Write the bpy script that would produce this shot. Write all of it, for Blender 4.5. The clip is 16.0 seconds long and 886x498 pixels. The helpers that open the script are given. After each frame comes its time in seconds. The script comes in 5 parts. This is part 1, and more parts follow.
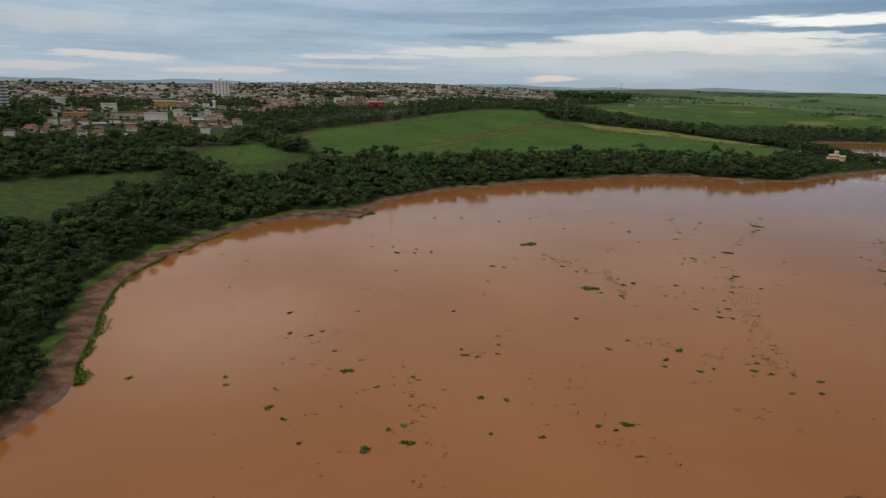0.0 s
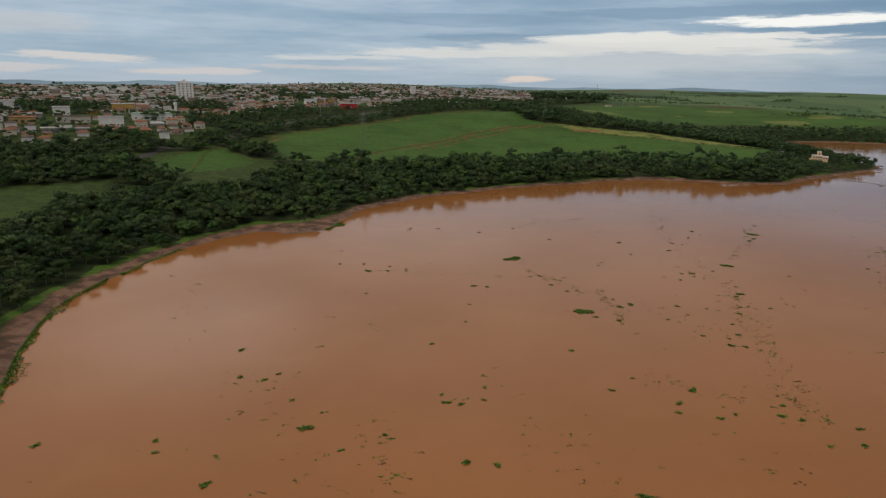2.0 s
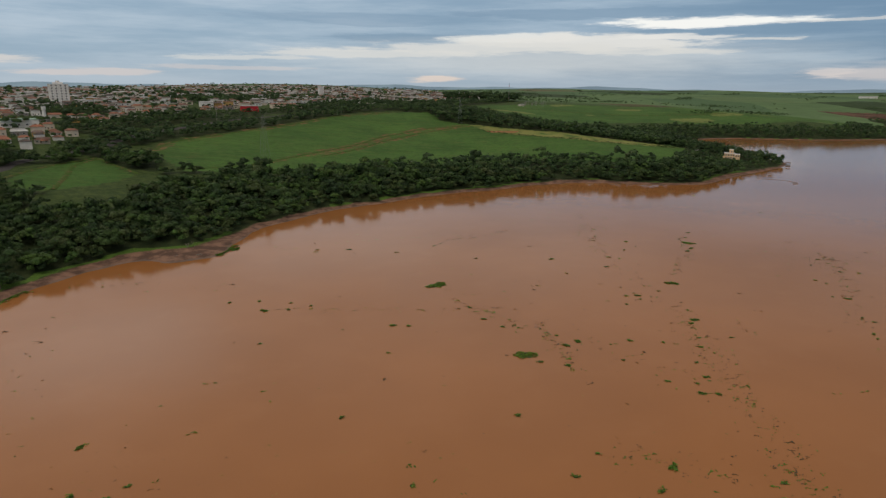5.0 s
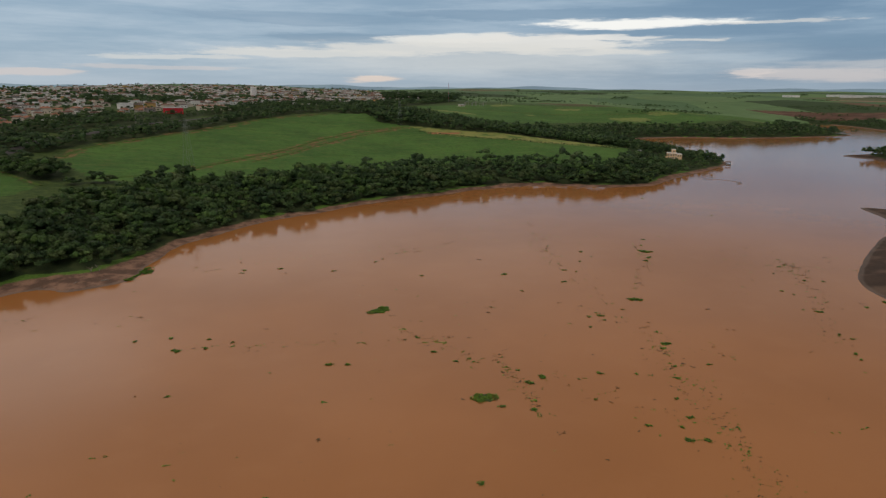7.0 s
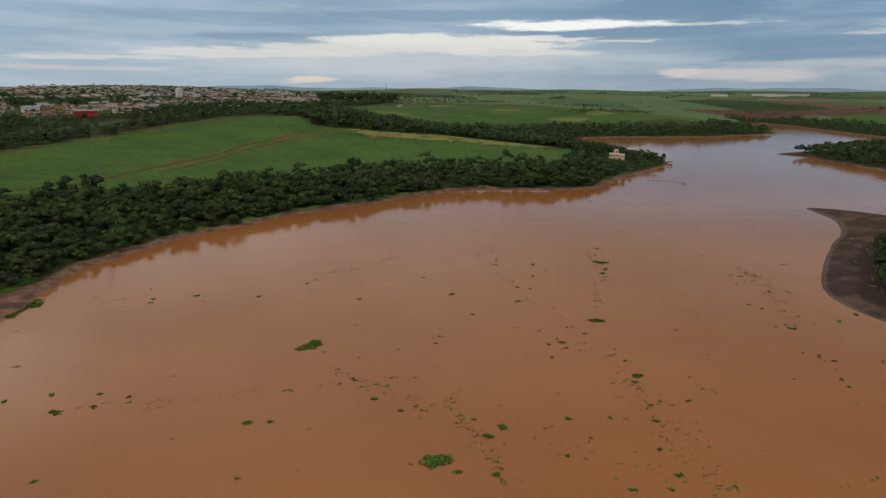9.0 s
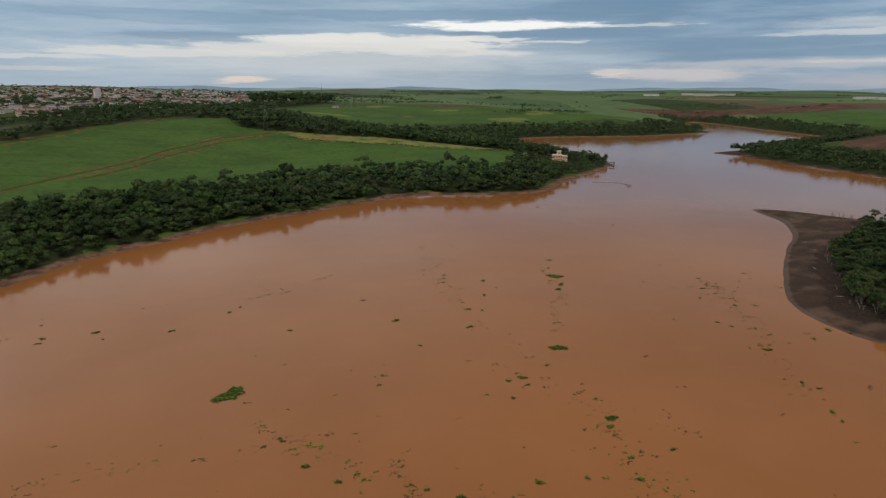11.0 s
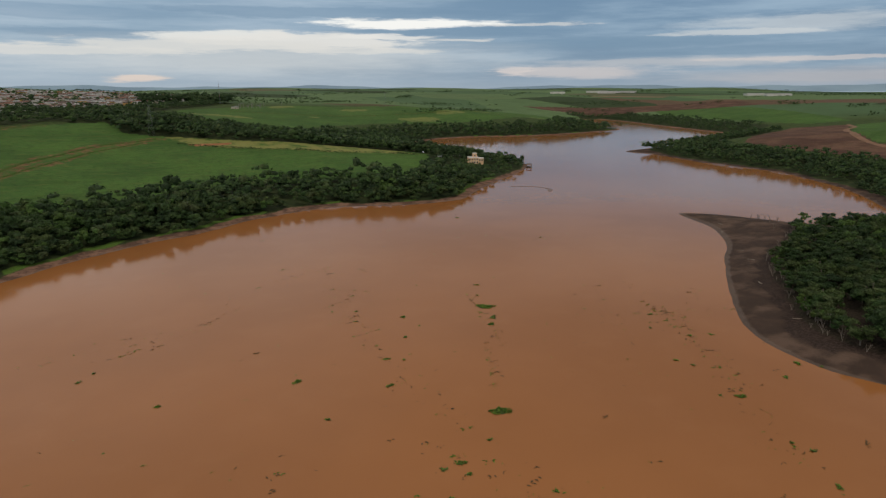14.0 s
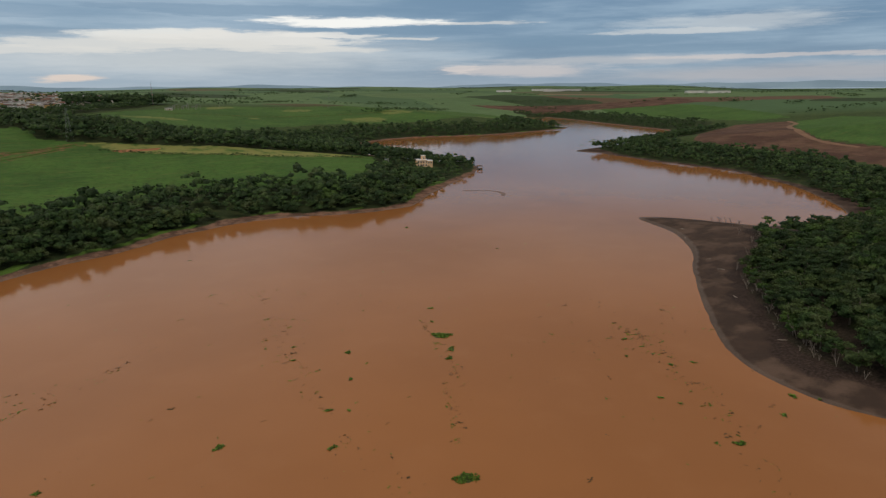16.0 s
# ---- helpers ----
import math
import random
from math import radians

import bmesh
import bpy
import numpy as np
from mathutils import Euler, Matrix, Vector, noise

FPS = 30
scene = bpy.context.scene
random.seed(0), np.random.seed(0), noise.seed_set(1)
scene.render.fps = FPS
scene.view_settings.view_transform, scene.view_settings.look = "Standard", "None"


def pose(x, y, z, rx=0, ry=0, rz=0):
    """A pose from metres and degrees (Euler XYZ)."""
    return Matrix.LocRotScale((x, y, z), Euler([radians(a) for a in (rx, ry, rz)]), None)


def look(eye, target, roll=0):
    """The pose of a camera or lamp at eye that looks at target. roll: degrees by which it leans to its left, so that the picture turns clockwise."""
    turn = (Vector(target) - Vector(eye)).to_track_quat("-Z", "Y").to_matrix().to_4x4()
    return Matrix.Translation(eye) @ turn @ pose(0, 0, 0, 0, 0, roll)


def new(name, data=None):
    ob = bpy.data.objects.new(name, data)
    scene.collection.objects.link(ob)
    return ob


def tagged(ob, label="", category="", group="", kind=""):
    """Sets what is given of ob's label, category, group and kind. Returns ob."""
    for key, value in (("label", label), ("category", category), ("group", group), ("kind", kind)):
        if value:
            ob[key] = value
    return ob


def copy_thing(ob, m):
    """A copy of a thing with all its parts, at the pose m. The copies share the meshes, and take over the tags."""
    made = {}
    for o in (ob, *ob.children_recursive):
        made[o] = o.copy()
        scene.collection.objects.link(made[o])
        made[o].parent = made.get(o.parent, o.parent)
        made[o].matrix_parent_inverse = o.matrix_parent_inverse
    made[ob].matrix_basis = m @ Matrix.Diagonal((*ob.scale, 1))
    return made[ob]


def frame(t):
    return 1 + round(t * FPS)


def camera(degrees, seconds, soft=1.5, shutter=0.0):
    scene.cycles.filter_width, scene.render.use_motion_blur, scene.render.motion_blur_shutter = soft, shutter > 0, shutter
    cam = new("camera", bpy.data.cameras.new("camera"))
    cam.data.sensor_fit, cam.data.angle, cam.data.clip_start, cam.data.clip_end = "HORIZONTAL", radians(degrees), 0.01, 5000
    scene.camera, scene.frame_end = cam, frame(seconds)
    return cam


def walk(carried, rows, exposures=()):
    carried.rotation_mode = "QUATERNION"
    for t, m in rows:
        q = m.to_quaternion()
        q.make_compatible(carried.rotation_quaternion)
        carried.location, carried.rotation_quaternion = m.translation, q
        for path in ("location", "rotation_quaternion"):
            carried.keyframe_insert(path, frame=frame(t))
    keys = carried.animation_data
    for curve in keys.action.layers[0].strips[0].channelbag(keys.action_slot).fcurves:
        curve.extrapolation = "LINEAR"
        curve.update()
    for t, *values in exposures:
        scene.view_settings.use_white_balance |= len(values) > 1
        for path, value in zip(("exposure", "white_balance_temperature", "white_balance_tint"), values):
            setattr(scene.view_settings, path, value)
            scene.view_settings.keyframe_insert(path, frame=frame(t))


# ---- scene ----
cam = camera(69.0, 16.0, 1.3)
PATH = [
    (0, (-16.94, -2.53, 76.63), (-14.76, 36.23, 66.99), 1.0),
    (0.5, (-16.60, 4.73, 76.61), (-14.10, 43.47, 66.99), 1.0),
    (1, (-16.13, 11.93, 76.67), (-13.33, 50.67, 67.07), 0.9),
    (1.5, (-15.72, 19.36, 76.71), (-12.52, 58.06, 67.11), 0.9),
    (2, (-15.06, 26.90, 76.73), (-11.44, 65.56, 67.15), 0.8),
    (2.5, (-14.31, 34.12, 76.74), (-9.99, 72.72, 67.16), 0.8),
    (3, (-13.52, 41.52, 76.79), (-8.34, 80.02, 67.25), 0.7),
    (3.5, (-12.70, 48.89, 76.82), (-6.64, 87.25, 67.26), 0.6),
    (4, (-11.28, 56.15, 76.86), (-4.34, 94.39, 67.32), 0.5),
    (6.5, (-4.32, 91.29, 77.50), (6.94, 128.45, 67.94), 0.4),
    (7, (-2.15, 98.54, 77.40), (9.97, 135.46, 67.88), 0.3),
    (7.5, (0.07, 105.37, 77.41), (13.03, 142.01, 67.93), 0.2),
    (8, (2.54, 112.30, 77.51), (16.32, 148.62, 68.03), 0.2),
    (8.5, (5.31, 119.53, 77.42), (19.95, 155.53, 67.94), 0.1),
    (9, (7.92, 126.44, 77.37), (23.40, 162.08, 67.89), 0.1),
    (9.5, (11.04, 133.53, 77.36), (27.34, 168.81, 67.90), 0.1),
    (10, (13.84, 140.14, 77.34), (30.98, 175.02, 67.88), 0.1),
    (12.5, (28.63, 170.25, 78.78), (49.65, 202.91, 69.26), -0.2),
    (13, (32.59, 176.68, 78.89), (54.35, 208.86, 69.35), -0.2),
    (13.5, (36.50, 182.80, 79.23), (59.00, 214.46, 69.65), -0.2),
    (14, (41.04, 188.93, 79.34), (64.24, 220.07, 69.74), -0.3),
    (14.5, (45.17, 194.45, 79.87), (69.05, 225.07, 70.23), -0.5),
    (15, (49.83, 200.26, 79.99), (74.37, 230.32, 70.33), -0.5),
    (15.5, (54.60, 206.28, 79.94), (79.78, 235.80, 70.26), -0.6),
    (16, (58.85, 212.14, 80.17), (84.45, 241.30, 70.47), -0.6),
]
walk(cam, [(t, look(eye, target, roll)) for t, eye, target, roll in PATH])

# ---- world, sun, exposure ----
class Nodes:
    """Short-hand for building node trees."""

    def __init__(self, tree):
        self.tree = tree
        tree.nodes.clear()

    def add(self, kind, **values):
        n = self.tree.nodes.new(kind)
        for k, v in values.items():
            if k == "operation":
                n.operation = v
            elif k == "blend":
                n.blend_type = v
            elif k == "data":
                n.data_type = v
            else:
                self.put(n, k, v)
        return n

    def put(self, n, key, v):
        key = {"a": 0, "b": 1, "c": 2}.get(key, key.replace("_", " "))
        s = n.inputs[key]
        if isinstance(v, bpy.types.NodeSocket):
            self.tree.links.new(v, s)
        else:
            s.default_value = v

    def math(self, op, a, b=0.0, c=0.0):
        return self.add("ShaderNodeMath", operation=op, a=a, b=b, c=c).outputs[0]

    def mix(self, f, a, b, blend="MIX"):
        n = self.tree.nodes.new("ShaderNodeMix")
        n.data_type, n.blend_type = "RGBA", blend
        for s, v in ((n.inputs[0], f), (n.inputs[6], a), (n.inputs[7], b)):
            if isinstance(v, bpy.types.NodeSocket):
                self.tree.links.new(v, s)
            else:
                s.default_value = v if not isinstance(v, tuple) else (*v, 1)[:4]
        return n.outputs[2]

    def noise(self, vec, scale, detail=4.0, rough=0.55):
        return self.add("ShaderNodeTexNoise", Vector=vec, Scale=scale, Detail=detail, Roughness=rough).outputs["Fac"]

    def step(self, v, lo, hi):
        n = self.tree.nodes.new("ShaderNodeMapRange")
        n.interpolation_type = "SMOOTHSTEP"
        self.put(n, "Value", v)
        n.inputs["From Min"].default_value, n.inputs["From Max"].default_value = lo, hi
        return n.outputs[0]


def make_sky():
    """A broken overcast: grey-blue sheets, lit cloud banks low in the north-east, dull rifts."""
    w = bpy.data.worlds.new("overcast_sky")
    scene.world = w
    w.use_nodes = True
    k = Nodes(w.node_tree)
    d = k.add("ShaderNodeTexCoord").outputs["Generated"]
    x, y, z = k.add("ShaderNodeSeparateXYZ", Vector=d).outputs
    up = k.math("MAXIMUM", z, 0.0)
    az = k.math("ARCTAN2", x, y)

    def field(sx, sy, scale, detail, rough, off=0.0):
        v = k.add("ShaderNodeCombineXYZ", X=k.math("MULTIPLY", az, sx), Y=k.math("MULTIPLY", up, sy), Z=off).outputs[0]
        return k.noise(v, scale, detail, rough)

    low = k.math("ADD", up, 0.07)
    dome = k.add("ShaderNodeCombineXYZ", X=k.math("DIVIDE", x, low), Y=k.math("DIVIDE", y, low), Z=0.3).outputs[0]
    n1 = k.noise(dome, 0.42, 6.0, 0.6)
    sheets = field(3.2, 30.0, 1.0, 8.0, 0.56)
    wisps = field(17.0, 150.0, 1.0, 8.0, 0.68, 3.0)
    rag = k.math("SUBTRACT", k.math("ADD", k.math("MULTIPLY", sheets, 0.55), k.math("MULTIPLY", wisps, 0.45)), 0.5)
    az_w = k.math("ADD", az, k.math("MULTIPLY", k.math("SUBTRACT", field(5.0, 60.0, 1.0, 6.0, 0.6, 7.0), 0.5), 0.22))
    up_w = k.math("ADD", up, k.math("MULTIPLY", k.math("SUBTRACT", field(6.0, 60.0, 1.0, 7.0, 0.65, 11.0), 0.5), 0.016))

    # the sheets: paler to the north-west, steel blue to the east, dull and warm overhead
    east = k.step(az, -0.1, 1.0)
    dusk = k.step(az, -0.2, 0.8)
    thick = k.mix(east, (0.270, 0.385, 0.500), (0.135, 0.235, 0.360))
    thin = k.mix(east, (0.44, 0.535, 0.63), (0.29, 0.405, 0.525))
    tone = k.math("ADD", k.math("MULTIPLY", sheets, 0.82), k.math("MULTIPLY", wisps, 0.18))
    col = k.mix(k.step(tone, 0.36, 0.66), thick, thin)
    warm = k.mix(k.step(n1, 0.36, 0.66), k.mix(dusk, (0.43, 0.40, 0.375), (0.20, 0.188, 0.183)), k.mix(dusk, (0.72, 0.66, 0.61), (0.38, 0.345, 0.325)))
    col = k.mix(k.step(up, 0.12, 0.25), col, warm)
    hor = k.math("EXPONENT", k.math("MULTIPLY", up, -34.0))
    col = k.mix(k.math("MULTIPLY", hor, 0.8), col, k.mix(east, (0.42, 0.485, 0.545), (0.33, 0.395, 0.465)))

    def bank(a, e, sa, se, amount, c, soft=0.0):
        """One cloud bank: azimuth, elevation, spreads, cover and colour; soft: 0 torn edges, 1 a glow."""
        nonlocal col
        da = k.math("DIVIDE", k.math("SUBTRACT", az_w, a), sa)
        de = k.math("DIVIDE", k.math("SUBTRACT", up_w, e), se * 1.2)
        r = k.math("ADD", k.math("MULTIPLY", da, da), k.math("MULTIPLY", de, de))
        g = k.math("EXPONENT", k.math("MULTIPLY", r, -1.0))
        f = k.math("ADD", g, k.math("MULTIPLY", rag, 2.5 - 1.8 * soft))
        f = k.math("MULTIPLY", k.step(f, 0.24 - 0.22 * soft, 0.66 + 0.42 * soft), k.math("MINIMUM", k.math("MULTIPLY", g, 4.0), 1.0))
        col = k.mix(k.math("MULTIPLY", f, amount), col, c)

    RIFT, WHITE, PALE, PINK = (0.160, 0.262, 0.380), (0.93, 0.92, 0.88), (0.70, 0.69, 0.66), (0.63, 0.575, 0.56)
    bank(0.18, 0.075, 0.16, 0.0060, 0.65, RIFT)
    bank(0.10, 0.100, 0.24, 0.0080, 0.45, RIFT)
    bank(0.66, 0.083, 0.20, 0.0060, 0.55, RIFT)
    bank(0.86, 0.063, 0.24, 0.0080, 0.70, RIFT)
    bank(1.02, 0.050, 0.20, 0.0050, 0.60, RIFT)
    bank(0.50, 0.108, 0.30, 0.0070, 0.60, RIFT)
    bank(0.36, 0.046, 0.36, 0.0230, 0.65, (0.64, 0.65, 0.645), 1.0)
    bank(0.60, 0.0935, 0.120, 0.0062, 1.0, WHITE)
    bank(0.76, 0.0912, 0.090, 0.0025, 0.6, PALE)
    bank(0.33, 0.0735, 0.110, 0.0075, 0.9, (0.80, 0.79, 0.75))
    bank(0.44, 0.0690, 0.170, 0.0090, 0.9, (0.77, 0.75, 0.71))
    bank(0.57, 0.0750, 0.080, 0.0032, 0.8, (0.80, 0.78, 0.74))
    bank(0.30, 0.0610, 0.240, 0.0085, 0.8, PALE)
    bank(0.13, 0.0530, 0.190, 0.0050, 0.7, PALE)
    bank(0.47, 0.0580, 0.150, 0.0050, 0.7, PALE)
    bank(0.68, 0.0715, 0.050, 0.0022, 0.7, PALE)
    bank(-0.06, 0.0450, 0.090, 0.0032, 0.6, PALE)
    bank(-0.10, 0.0300, 0.110, 0.0032, 0.5, PINK)
    bank(0.222, 0.0175, 0.050, 0.0042, 0.75, (0.80, 0.65, 0.55), 0.2)
    bank(0.83, 0.0235, 0.110, 0.0080, 0.7, PINK, 0.4)
    bank(0.760, 0.0250, 0.035, 0.0075, 0.7, (0.67, 0.61, 0.59))
    bank(0.96, 0.0370, 0.200, 0.0060, 0.5, (0.57, 0.55, 0.55), 0.5)
    bank(1.20, 0.0380, 0.160, 0.0030, 0.6, PINK)
    bank(1.22, 0.0150, 0.260, 0.0090, 0.5, (0.50, 0.455, 0.45), 0.6)
    bank(1.14, 0.0830, 0.150, 0.0100, 0.6, (0.58, 0.615, 0.64), 0.3)
    bank(1.05, 0.0740, 0.090, 0.0035, 0.7, (0.58, 0.61, 0.63))
    bank(-0.49, 0.0760, 0.110, 0.0110, 0.6, (0.54, 0.545, 0.56), 0.4)
    bank(-0.40, 0.0385, 0.090, 0.0055, 0.75, (0.69, 0.645, 0.61))
    bank(-0.27, 0.0216, 0.090, 0.0035, 0.75, PINK)
    bank(-0.50, 0.0210, 0.070, 0.0045, 0.6, PINK)
    bank(-0.29, 0.36, 0.20, 0.06, 0.9, (0.98, 0.94, 0.89), 0.7)
    sky = k.add("ShaderNodeTexSky")
    sky.sky_type, sky.sun_disc = "NISHITA", False
    sky.sun_elevation, sky.sun_rotation = SUN_EL, SUN_AZ
    clear = k.add("ShaderNodeBackground", Color=sky.outputs[0], Strength=0.08)
    cloud = k.add("ShaderNodeBackground", Color=col, Strength=1.06)
    both = k.add("ShaderNodeMixShader", Fac=0.9)
    k.tree.links.new(clear.outputs[0], both.inputs[1])
    k.tree.links.new(cloud.outputs[0], both.inputs[2])
    out = k.add("ShaderNodeOutputWorld")
    k.tree.links.new(both.outputs[0], out.inputs[0])


SUN_EL, SUN_AZ = radians(64), radians(215)
make_sky()
sun = new("sun", bpy.data.lights.new("sun", "SUN"))
sun.data.energy, sun.data.angle, sun.data.color = 0.76, radians(35), (1.0, 0.86, 0.68)
sun.matrix_world = look((0, 0, 500), (-math.sin(SUN_AZ) * math.cos(SUN_EL), -math.cos(SUN_AZ) * math.cos(SUN_EL), 500 - math.sin(SUN_EL)))


# ---- materials ----
def material(name, build, rough=0.8, spec=0.3, metal=0.0):
    """A principled material; build(k, pos, shader) returns a colour (socket or tuple)."""
    m = bpy.data.materials.new(name)
    m.use_nodes = True
    k = Nodes(m.node_tree)
    s = k.add("ShaderNodeBsdfPrincipled", Roughness=rough, Metallic=metal)
    s.inputs["Specular IOR Level"].default_value = spec
    pos = k.add("ShaderNodeNewGeometry").outputs["Position"]
    c = build(k, pos, s)
    if isinstance(c, tuple):
        c = (*c, 1)[:4]
    k.put(s, "Base Color", c)
    out = k.add("ShaderNodeOutputMaterial")
    k.tree.links.new(s.outputs[0], out.inputs[0])
    return m


def bump_on(k, s, h, strength, distance):
    b = k.add("ShaderNodeBump", Height=h, Strength=strength, Distance=distance)
    k.put(s, "Normal", b.outputs[0])


def plain(name, c, dark=0.75, scale=0.8, rough=0.8, metal=0.0, spec=0.3, vary=0.0):
    """A weathered single-tone surface: grime at two scales, and a shift from object to object."""

    def build(k, pos, s):
        n = k.math("ADD", k.math("MULTIPLY", k.noise(pos, scale, 5.0), 0.6), k.math("MULTIPLY", k.noise(pos, scale * 9, 3.0), 0.4))
        out = k.mix(k.step(n, 0.35, 0.7), tuple(v * dark for v in c), c)
        if vary:
            r = k.add("ShaderNodeObjectInfo").outputs["Random"]
            h = k.add("ShaderNodeHueSaturation", Color=out, Value=k.math("ADD", 1 - vary / 2, k.math("MULTIPLY", r, vary)), Saturation=k.math("ADD", 0.8, k.math("MULTIPLY", r, 0.3)))
            out = h.outputs[0]
        return out

    return material(name, build, rough, spec, metal)


def leaf_material(name, a, b, c):
    """Foliage: a change from leaf to leaf, from tree to tree and from stand to stand."""

    def build(k, pos, s):
        isl = k.add("ShaderNodeNewGeometry").outputs["Random Per Island"]
        tree_n = k.noise(pos, 0.13, 2.0, 0.4)
        stand = k.noise(pos, 0.02, 3.0)
        col = k.mix(k.step(tree_n, 0.36, 0.66), a, b)
        col = k.mix(k.math("MULTIPLY", k.step(k.noise(pos, 0.11, 1.0, 0.3), 0.58, 0.72), 0.65), col, c)
        v = k.math("ADD", 0.8, k.math("MULTIPLY", isl, 0.5))
        v = k.math("MULTIPLY", v, k.math("ADD", 0.75, k.math("MULTIPLY", stand, 0.5)))
        # shade of the gaps between leaves, put into the colour where the bump dips
        leafy = k.noise(pos, 1.1, 4.0, 0.7)
        v = k.math("MULTIPLY", v, k.math("ADD", 0.62, k.math("MULTIPLY", k.step(leafy, 0.36, 0.66), 0.78)))
        bump_on(k, s, k.math("ADD", leafy, k.math("MULTIPLY", k.noise(pos, 0.5, 2.0), 0.6)), 1.0, 0.9)
        return k.add("ShaderNodeHueSaturation", Color=col, Value=v, Saturation=0.95).outputs[0]

    return material(name, build, 0.7, 0.2)


LEAF = leaf_material("foliage", (0.031, 0.068, 0.019), (0.053, 0.099, 0.024), (0.091, 0.120, 0.047))
LEAF_DARK = leaf_material("foliage_dark", (0.022, 0.049, 0.016), (0.039, 0.075, 0.022), (0.072, 0.106, 0.033))
LEAF_OLIVE = leaf_material("foliage_olive", (0.042, 0.073, 0.019), (0.065, 0.100, 0.028), (0.099, 0.126, 0.052))
LEAF_BRIGHT = leaf_material("foliage_bright", (0.043, 0.098, 0.019), (0.071, 0.133, 0.025), (0.105, 0.141, 0.039))
REED = leaf_material("floating_leaves", (0.085, 0.180, 0.016), (0.135, 0.245, 0.024), (0.15, 0.19, 0.05))
ROOTS = plain("matted_roots", (0.075, 0.10, 0.025), 0.6, 2.0)
DEBRIS = plain("floating_debris", (0.15, 0.10, 0.045), 0.6, 2.0)
BARK = plain("bark", (0.25, 0.22, 0.185), 0.55, 1.2)
DEADWOOD = plain("dead_wood", (0.36, 0.31, 0.26), 0.6, 1.5)
TILE = plain("terracotta_roof", (0.33, 0.155, 0.10), 0.5, 0.25, vary=0.8)
TILE_OLD = plain("weathered_roof", (0.19, 0.14, 0.115), 0.5, 0.25, vary=0.7)
TIN = plain("sheet_metal_roof", (0.50, 0.50, 0.49), 0.6, 0.2, 0.5, vary=0.5)
PLASTER = plain("white_plaster", (0.84, 0.82, 0.79), 0.8, 0.3, vary=0.2)
CREAM = plain("cream_plaster", (0.74, 0.65, 0.53), 0.75, 0.3, vary=0.3)
OCHRE = plain("ochre_plaster", (0.60, 0.37, 0.11), 0.75, 0.3, vary=0.2)
GREYWALL = plain("grey_render", (0.34, 0.32, 0.30), 0.7, 0.3, vary=0.3)
REDPAINT = plain("red_paint", (0.62, 0.03, 0.045), 0.8, 0.3)
GREENROOF = plain("pale_green_roof", (0.30, 0.44, 0.36), 0.8, 0.3)
PEACH = plain("peach_plaster", (0.86, 0.60, 0.36), 0.85, 0.4)
GLASS = material("window_glass", lambda k, p, s: k.mix(k.noise(p, 0.5), (0.02, 0.025, 0.03), (0.05, 0.055, 0.06)), 0.12, 0.5)
DOOR = plain("painted_door", (0.16, 0.09, 0.05), 0.7, 2.0)
STEEL = plain("galvanised_steel", (0.30, 0.32, 0.32), 0.7, 0.8, 0.5, 0.6)
CONCRETE = plain("concrete", (0.38, 0.36, 0.33), 0.7, 0.4)


def build_water(k, pos, s):
    """Silt-laden water: an even pink-brown with faint drifts of silt."""
    a = k.noise(pos, 0.012, 3.0)
    c = k.mix(k.step(a, 0.35, 0.68), (0.345, 0.144, 0.048), (0.388, 0.164, 0.056))
    c = k.mix(k.math("MULTIPLY", k.step(k.noise(pos, 0.055, 4.0), 0.5, 0.75), 0.25), c, (0.415, 0.186, 0.073))
    h = k.math("ADD", k.noise(pos, 0.9, 3.0), k.math("MULTIPLY", k.noise(pos, 4.0, 2.0), 0.25))
    bump_on(k, s, h, 0.16, 0.06)
    s.inputs["IOR"].default_value = 1.33
    return c


WATER = material("muddy_water", build_water, 0.08, 0.42)


